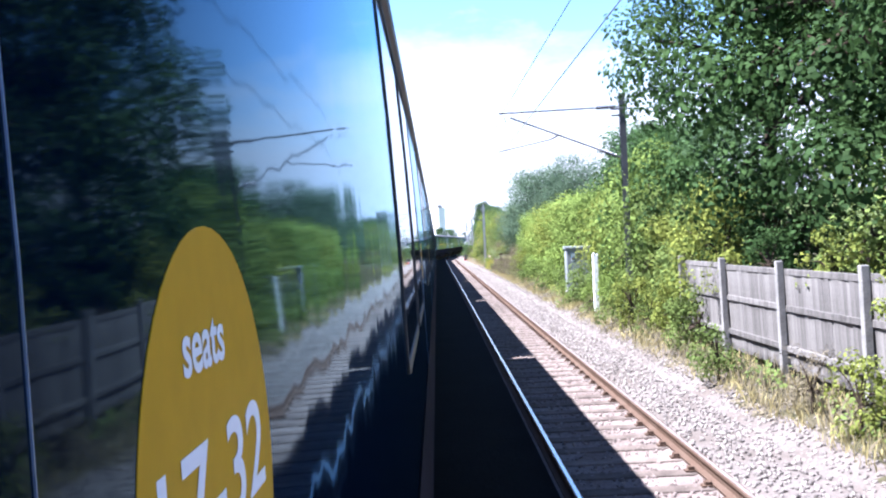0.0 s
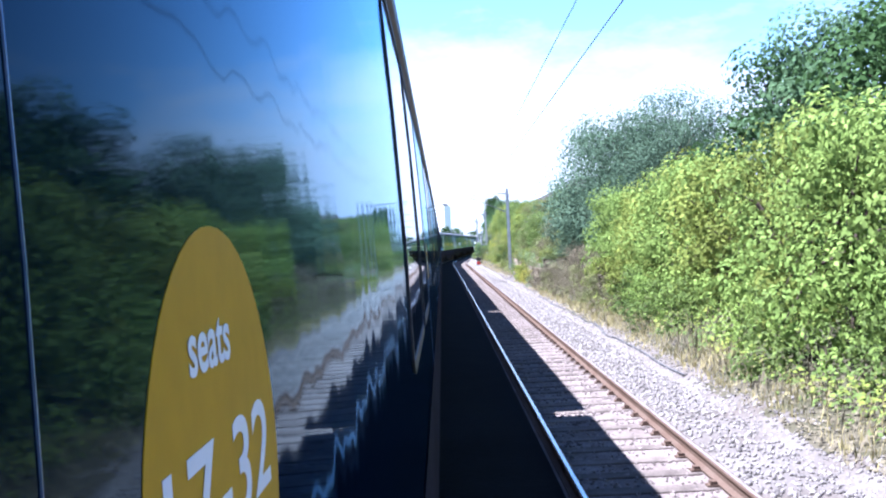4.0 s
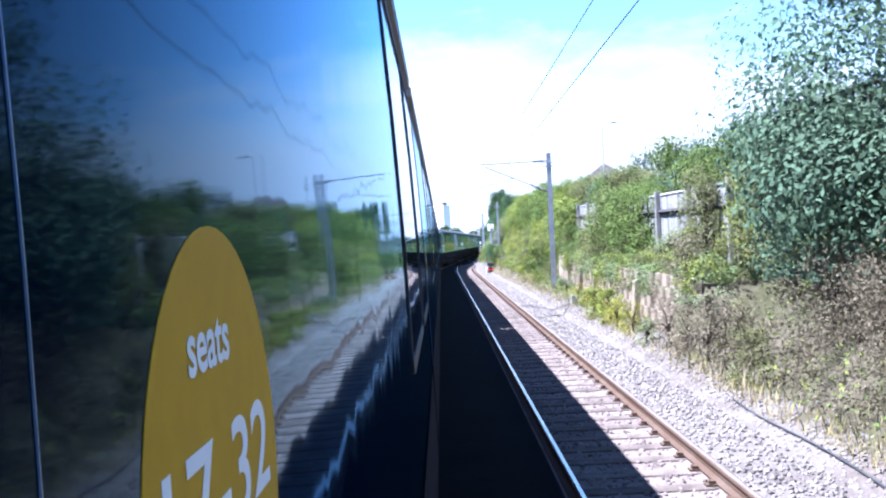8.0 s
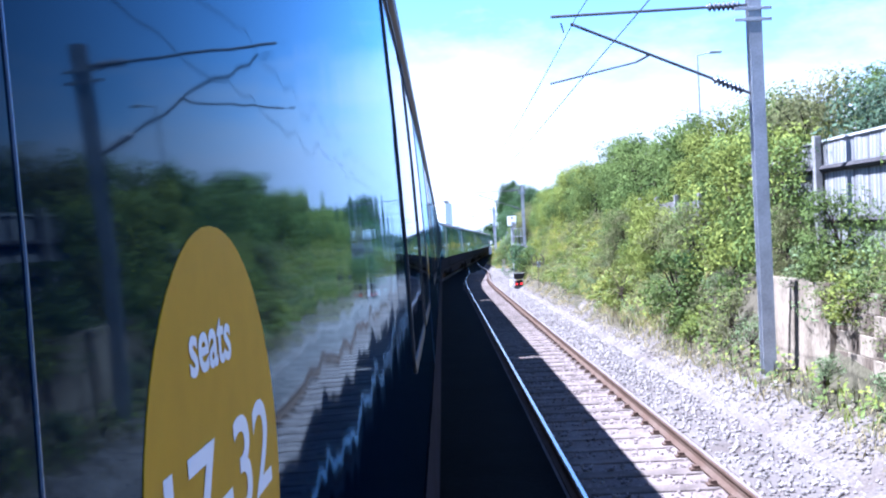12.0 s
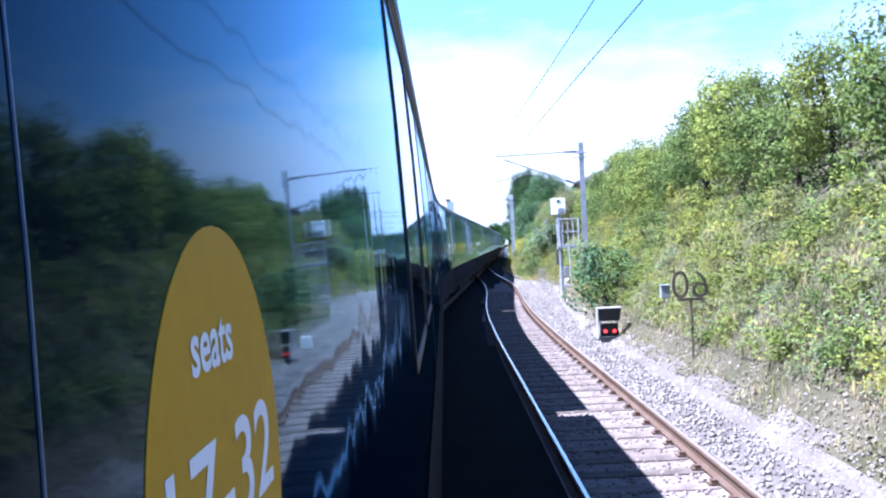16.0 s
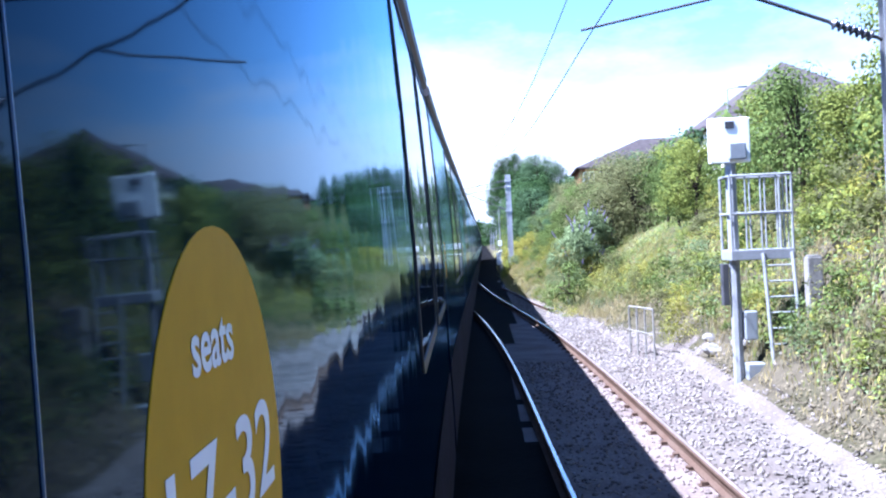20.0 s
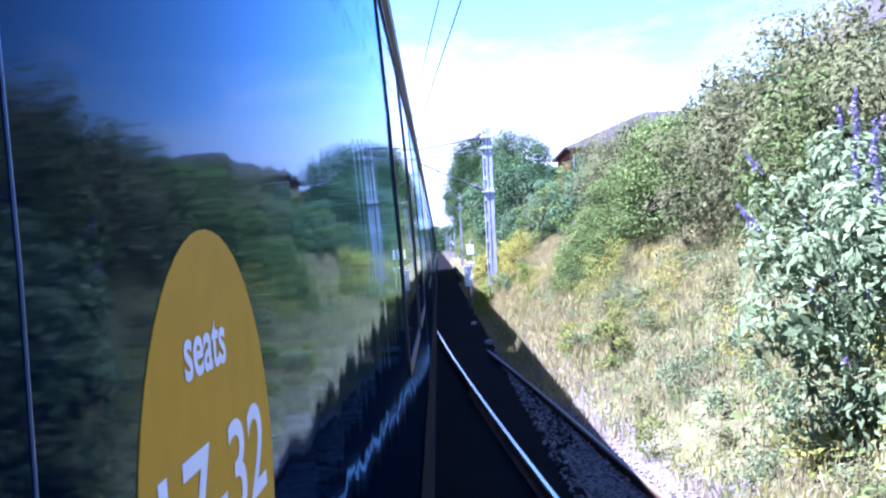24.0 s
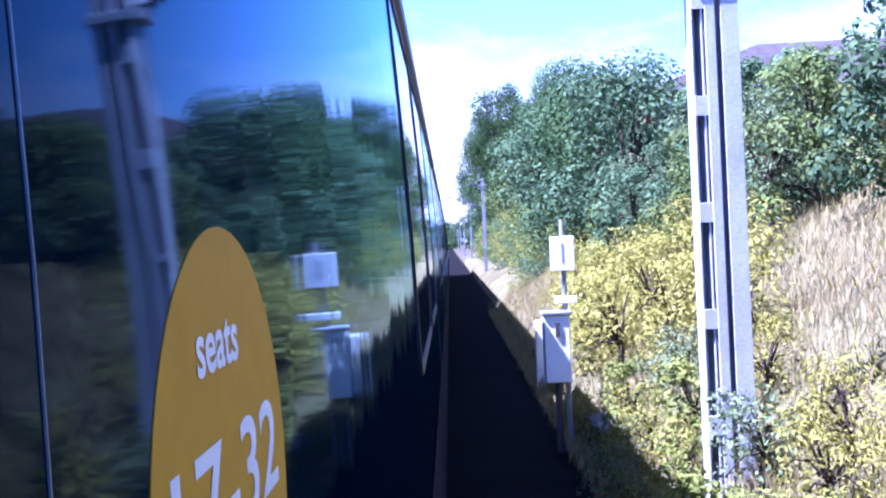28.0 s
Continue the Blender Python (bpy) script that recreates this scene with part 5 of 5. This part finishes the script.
# ---------------------------------------------------------------- low growth on the bank
def cover(name, label, mat, n, s0, s1, x0, x1, size, ratio, upright, seed, lift=0.05, even=False):
    """Uncounted low leaves or grass blades scattered over the bank."""
    g = np.random.default_rng(seed)
    s, u = g.uniform(s0, s1, n), g.uniform(0, 1, n)
    c = np.empty((n, 3))
    patch = np.empty(n)
    for i in range(n):
        k = toe(s[i])
        a = x0 * k ** 1.35
        X = a + (x1 - a) * u[i]
        if 67 < s[i] < 83 and 4.5 < X < 6.4 and g.uniform() < 0.85:
            u[i] = 9.0
        if 122 < s[i] < 148 and X < 4.6 and (size > 0.14 or lift > 0.1):
            u[i] = 9.0
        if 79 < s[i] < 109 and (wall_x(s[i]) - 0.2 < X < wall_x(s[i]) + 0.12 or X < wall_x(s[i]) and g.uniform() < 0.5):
            u[i] = 9.0
        patch[i] = noise.noise(Vector((s[i] * 0.55, X * 0.8, seed)))
        c[i] = on_line(s[i], X, land(s[i], X) + lift * g.uniform(0.1, 1.6))
    keep = (u < 2) & (even | (patch > g.uniform(-0.45, 0.2, n)))
    c = c[keep]
    m = len(c)
    if upright:
        nor = np.stack([g.normal(0, 1, m), g.normal(0, 1, m), np.zeros(m)], 1)
        v, f = leaves(c + np.array((0, 0, size * 0.35)), nor, size, ratio, -5.0, seed)
    else:
        nor = np.tile(np.array((-0.4, -0.2, 1.0)), (m, 1))
        v, f = leaves(c, nor, size, ratio, 0.0, seed)
    tagged(new(name, fast_mesh(name, v, f, mat)), label, "undergrowth", kind="stuff")


cover("undergrowth", "low green bramble and ivy leaves over the bank", M["green"], 42000, -10, 112, 4.55, 8.0, 0.095, 0.6, False, 11, 0.14)
cover("undergrowth", "bright low leaves over the bank", M["lime"], 34000, 24, 130, 4.7, 8.0, 0.095, 0.6, False, 12, 0.2)
cover("undergrowth", "low green leaves over the bank", M["green"], 36000, 108, 200, 4.6, 7.5, 0.085, 0.55, False, 13, 0.16)
cover("grass", "dry straw-coloured grass on the slope", M["straw"], 26000, 112, 186, 4.45, 6.3, 0.26, 0.06, True, 14)
cover("undergrowth", "grey-green leafy weeds over the slope", M["sage"], 14000, 112, 190, 4.5, 6.6, 0.075, 0.4, False, 33, 0.22)
cover("undergrowth", "yellow-green weeds over the slope", M["lime"], 18000, 112, 190, 4.5, 7.5, 0.08, 0.5, False, 21, 0.22)
cover("undergrowth", "golden weeds over the slope", M["gold"], 7000, 112, 190, 4.5, 6.5, 0.075, 0.4, False, 22, 0.25)
cover("grass", "dry straw-coloured grass on the slope", M["straw"], 110000, 196, 246, 3.3, 6.4, 0.2, 0.06, True, 15, even=True)
cover("grass", "dry straw-coloured grass on the slope", M["straw"], 16000, 178, 196, 3.4, 6.4, 0.2, 0.06, True, 25)
cover("undergrowth", "grey-green leafy weeds over the slope", M["sage"], 16000, 182, 208, 3.5, 6.4, 0.16, 0.06, True, 26, 0.12)
cover("undergrowth", "grey-green leafy weeds over the slope", M["sage"], 3000, 214, 250, 3.5, 6.4, 0.16, 0.06, True, 27, 0.1)
cover("grass", "golden weeds among the dry grass", M["gold"], 16000, 182, 212, 3.6, 6.0, 0.16, 0.06, True, 16, 0.12)
cover("grass", "golden weeds among the dry grass", M["gold"], 10000, 212, 250, 3.6, 6.0, 0.16, 0.06, True, 28, 0.1)
cover("grass", "green grass at the foot of the bank", M["lime"], 9000, 60, 190, 4.4, 5.4, 0.2, 0.1, True, 17)
cover("grass", "dry grass at the foot of the fence", M["straw"], 7000, -8, 84, 4.15, 5.0, 0.25, 0.07, True, 18)
cover("dead_stems", "dry brown stalks along the bank foot", M["dead"], 7000, 0, 120, 4.3, 5.6, 0.34, 0.06, True, 19)
cover("grass", "short dry grass and litter along the edge of the ballast", M["straw"], 20000, -8, 186, 4.15, 5.0, 0.13, 0.12, True, 29)
cover("undergrowth", "dry brown litter along the edge of the ballast", M["dead"], 34000, -8, 186, 4.1, 5.0, 0.07, 0.5, False, 30, 0.05)


plant_joined()


def cable(pts, label):
    """A thin black cable lying loosely on the stones."""
    cu = bpy.data.curves.new("cable", "CURVE")
    cu.dimensions, cu.bevel_depth, cu.bevel_resolution = "3D", 0.014, 2
    sp = cu.splines.new("POLY")
    fine = []
    for (s0, x0), (s1, x1) in zip(pts, pts[1:]):
        for k in range(8):
            u = k / 8
            s, X = s0 + (s1 - s0) * u, x0 + (x1 - x0) * u + 0.06 * math.sin(s0 + 5 * u)
            fine.append(on_line(s, X, land(s, X) + 0.035))
    sp.points.add(len(fine) - 1)
    for q, c in zip(sp.points, fine):
        q.co = (*c, 1)
    cu.materials.append(M["black"])
    tagged(new("cable", cu), label, "cable")


cable(((48, 4.1), (56, 4.0), (62, 4.15), (70, 4.0), (76, 4.2)), "thin black cable lying along the edge of the ballast")
cable(((99, 2.95), (98.6, 3.3), (97.6, 3.7), (96.6, 4.4)), "thin black cable looping over the ballast to a marker")
cable(((96.4, 4.4), (94.5, 3.9), (93.6, 3.4), (92.8, 2.95)), "thin black cable looping over the ballast to a marker")


# ---------------------------------------------------------------- ballast stones
def stones(name, n, s0, s1, x0, x1, seed, size, lift, mat="stone"):
    """Uncounted sharp ballast stones, each a squashed six-cornered lump."""
    g = np.random.default_rng(seed)
    base = np.array(((1, 0, 0), (-1, 0, 0), (0, 1, 0), (0, -1, 0), (0, 0, 1), (0, 0, -1)), dtype=float)
    tri = np.array(((0, 2, 4), (2, 1, 4), (1, 3, 4), (3, 0, 4), (2, 0, 5), (1, 2, 5), (3, 1, 5), (0, 3, 5)))
    s = g.uniform(s0, s1, n)
    c = np.empty((n, 3))
    for i in range(n):
        k = toe(s[i])
        if x0 > 2:
            lo = max(x0 + shift(s[i]), 1.2)
            hi = ballast_edge(s[i]) + 0.08 + 0.24 * g.normal()
            X = lo + max(hi - lo, 0.2) * g.uniform()
        else:
            X = x0 + shift(s[i]) + (x1 - x0) * g.uniform()
        c[i] = on_line(s[i], X, land(s[i], X) + lift)
    a = g.normal(0, 1, (n, 3, 3))
    q, _ = np.linalg.qr(a)
    sc = size * g.uniform(0.55, 1.3, (n, 1, 1)) * g.uniform(0.6, 1.2, (n, 1, 3))
    v = np.einsum("nij,nkj->nki", q, base[None] * sc) + g.normal(0, size * 0.12, (n, 6, 3)) + c[:, None]
    f = (tri[None] + 6 * np.arange(n)[:, None, None]).reshape(-1, 3)
    tagged(new(name, fast_mesh(name, v.reshape(-1, 3), f, M[mat])), "sharp pale ballast stones beside the rail", "ballast", kind="stuff")


stones("ballast_stones", 44000, -2, 205, 2.82, 4.25, 31, 0.031, 0.008)
stones("ballast_stones", 20000, -2, 172, 1.3, 2.62, 32, 0.03, 0.004, "rustone")

# ---------------------------------------------------------------- sleepers under the neighbouring track
track = tagged(new("track_sleepers"), "row of worn sleepers sunk in the ballast", "track", kind="structure")
_bm = boxed(-1.25, 1.25, -0.125, 0.125, -0.12, 0.0, bevel=0.012)
SLEEPER = bpy.data.meshes.new("sleeper")
_bm.to_mesh(SLEEPER)
_bm.free()
SLEEPER.materials.append(M["sleeper"])
_bm = bmesh.new()
box(_bm, -0.17, 0.17, -0.06, 0.06, 0.0, 0.02)
box(_bm, -0.14, -0.075, -0.045, 0.045, 0.02, 0.055)
box(_bm, 0.075, 0.14, -0.045, 0.045, 0.02, 0.055)
CHAIR = bpy.data.meshes.new("rail_chair")
_bm.to_mesh(CHAIR)
_bm.free()
CHAIR.materials.append(M["railside"])
_s = 2.0
while _s < 186.0:
    _o = part("sleeper", SLEEPER, None, track)
    _o.matrix_world = place(_s, (LEFT_RAIL + RIGHT_RAIL) / 2 + shift(_s), -0.178, _r.uniform(-0.7, 0.7))
    if _s > 6:
        _c = part("rail_chair", CHAIR, None, _o)
        _c.matrix_world = place(_s, RIGHT_RAIL + shift(_s), -0.176)
    _s += 0.7
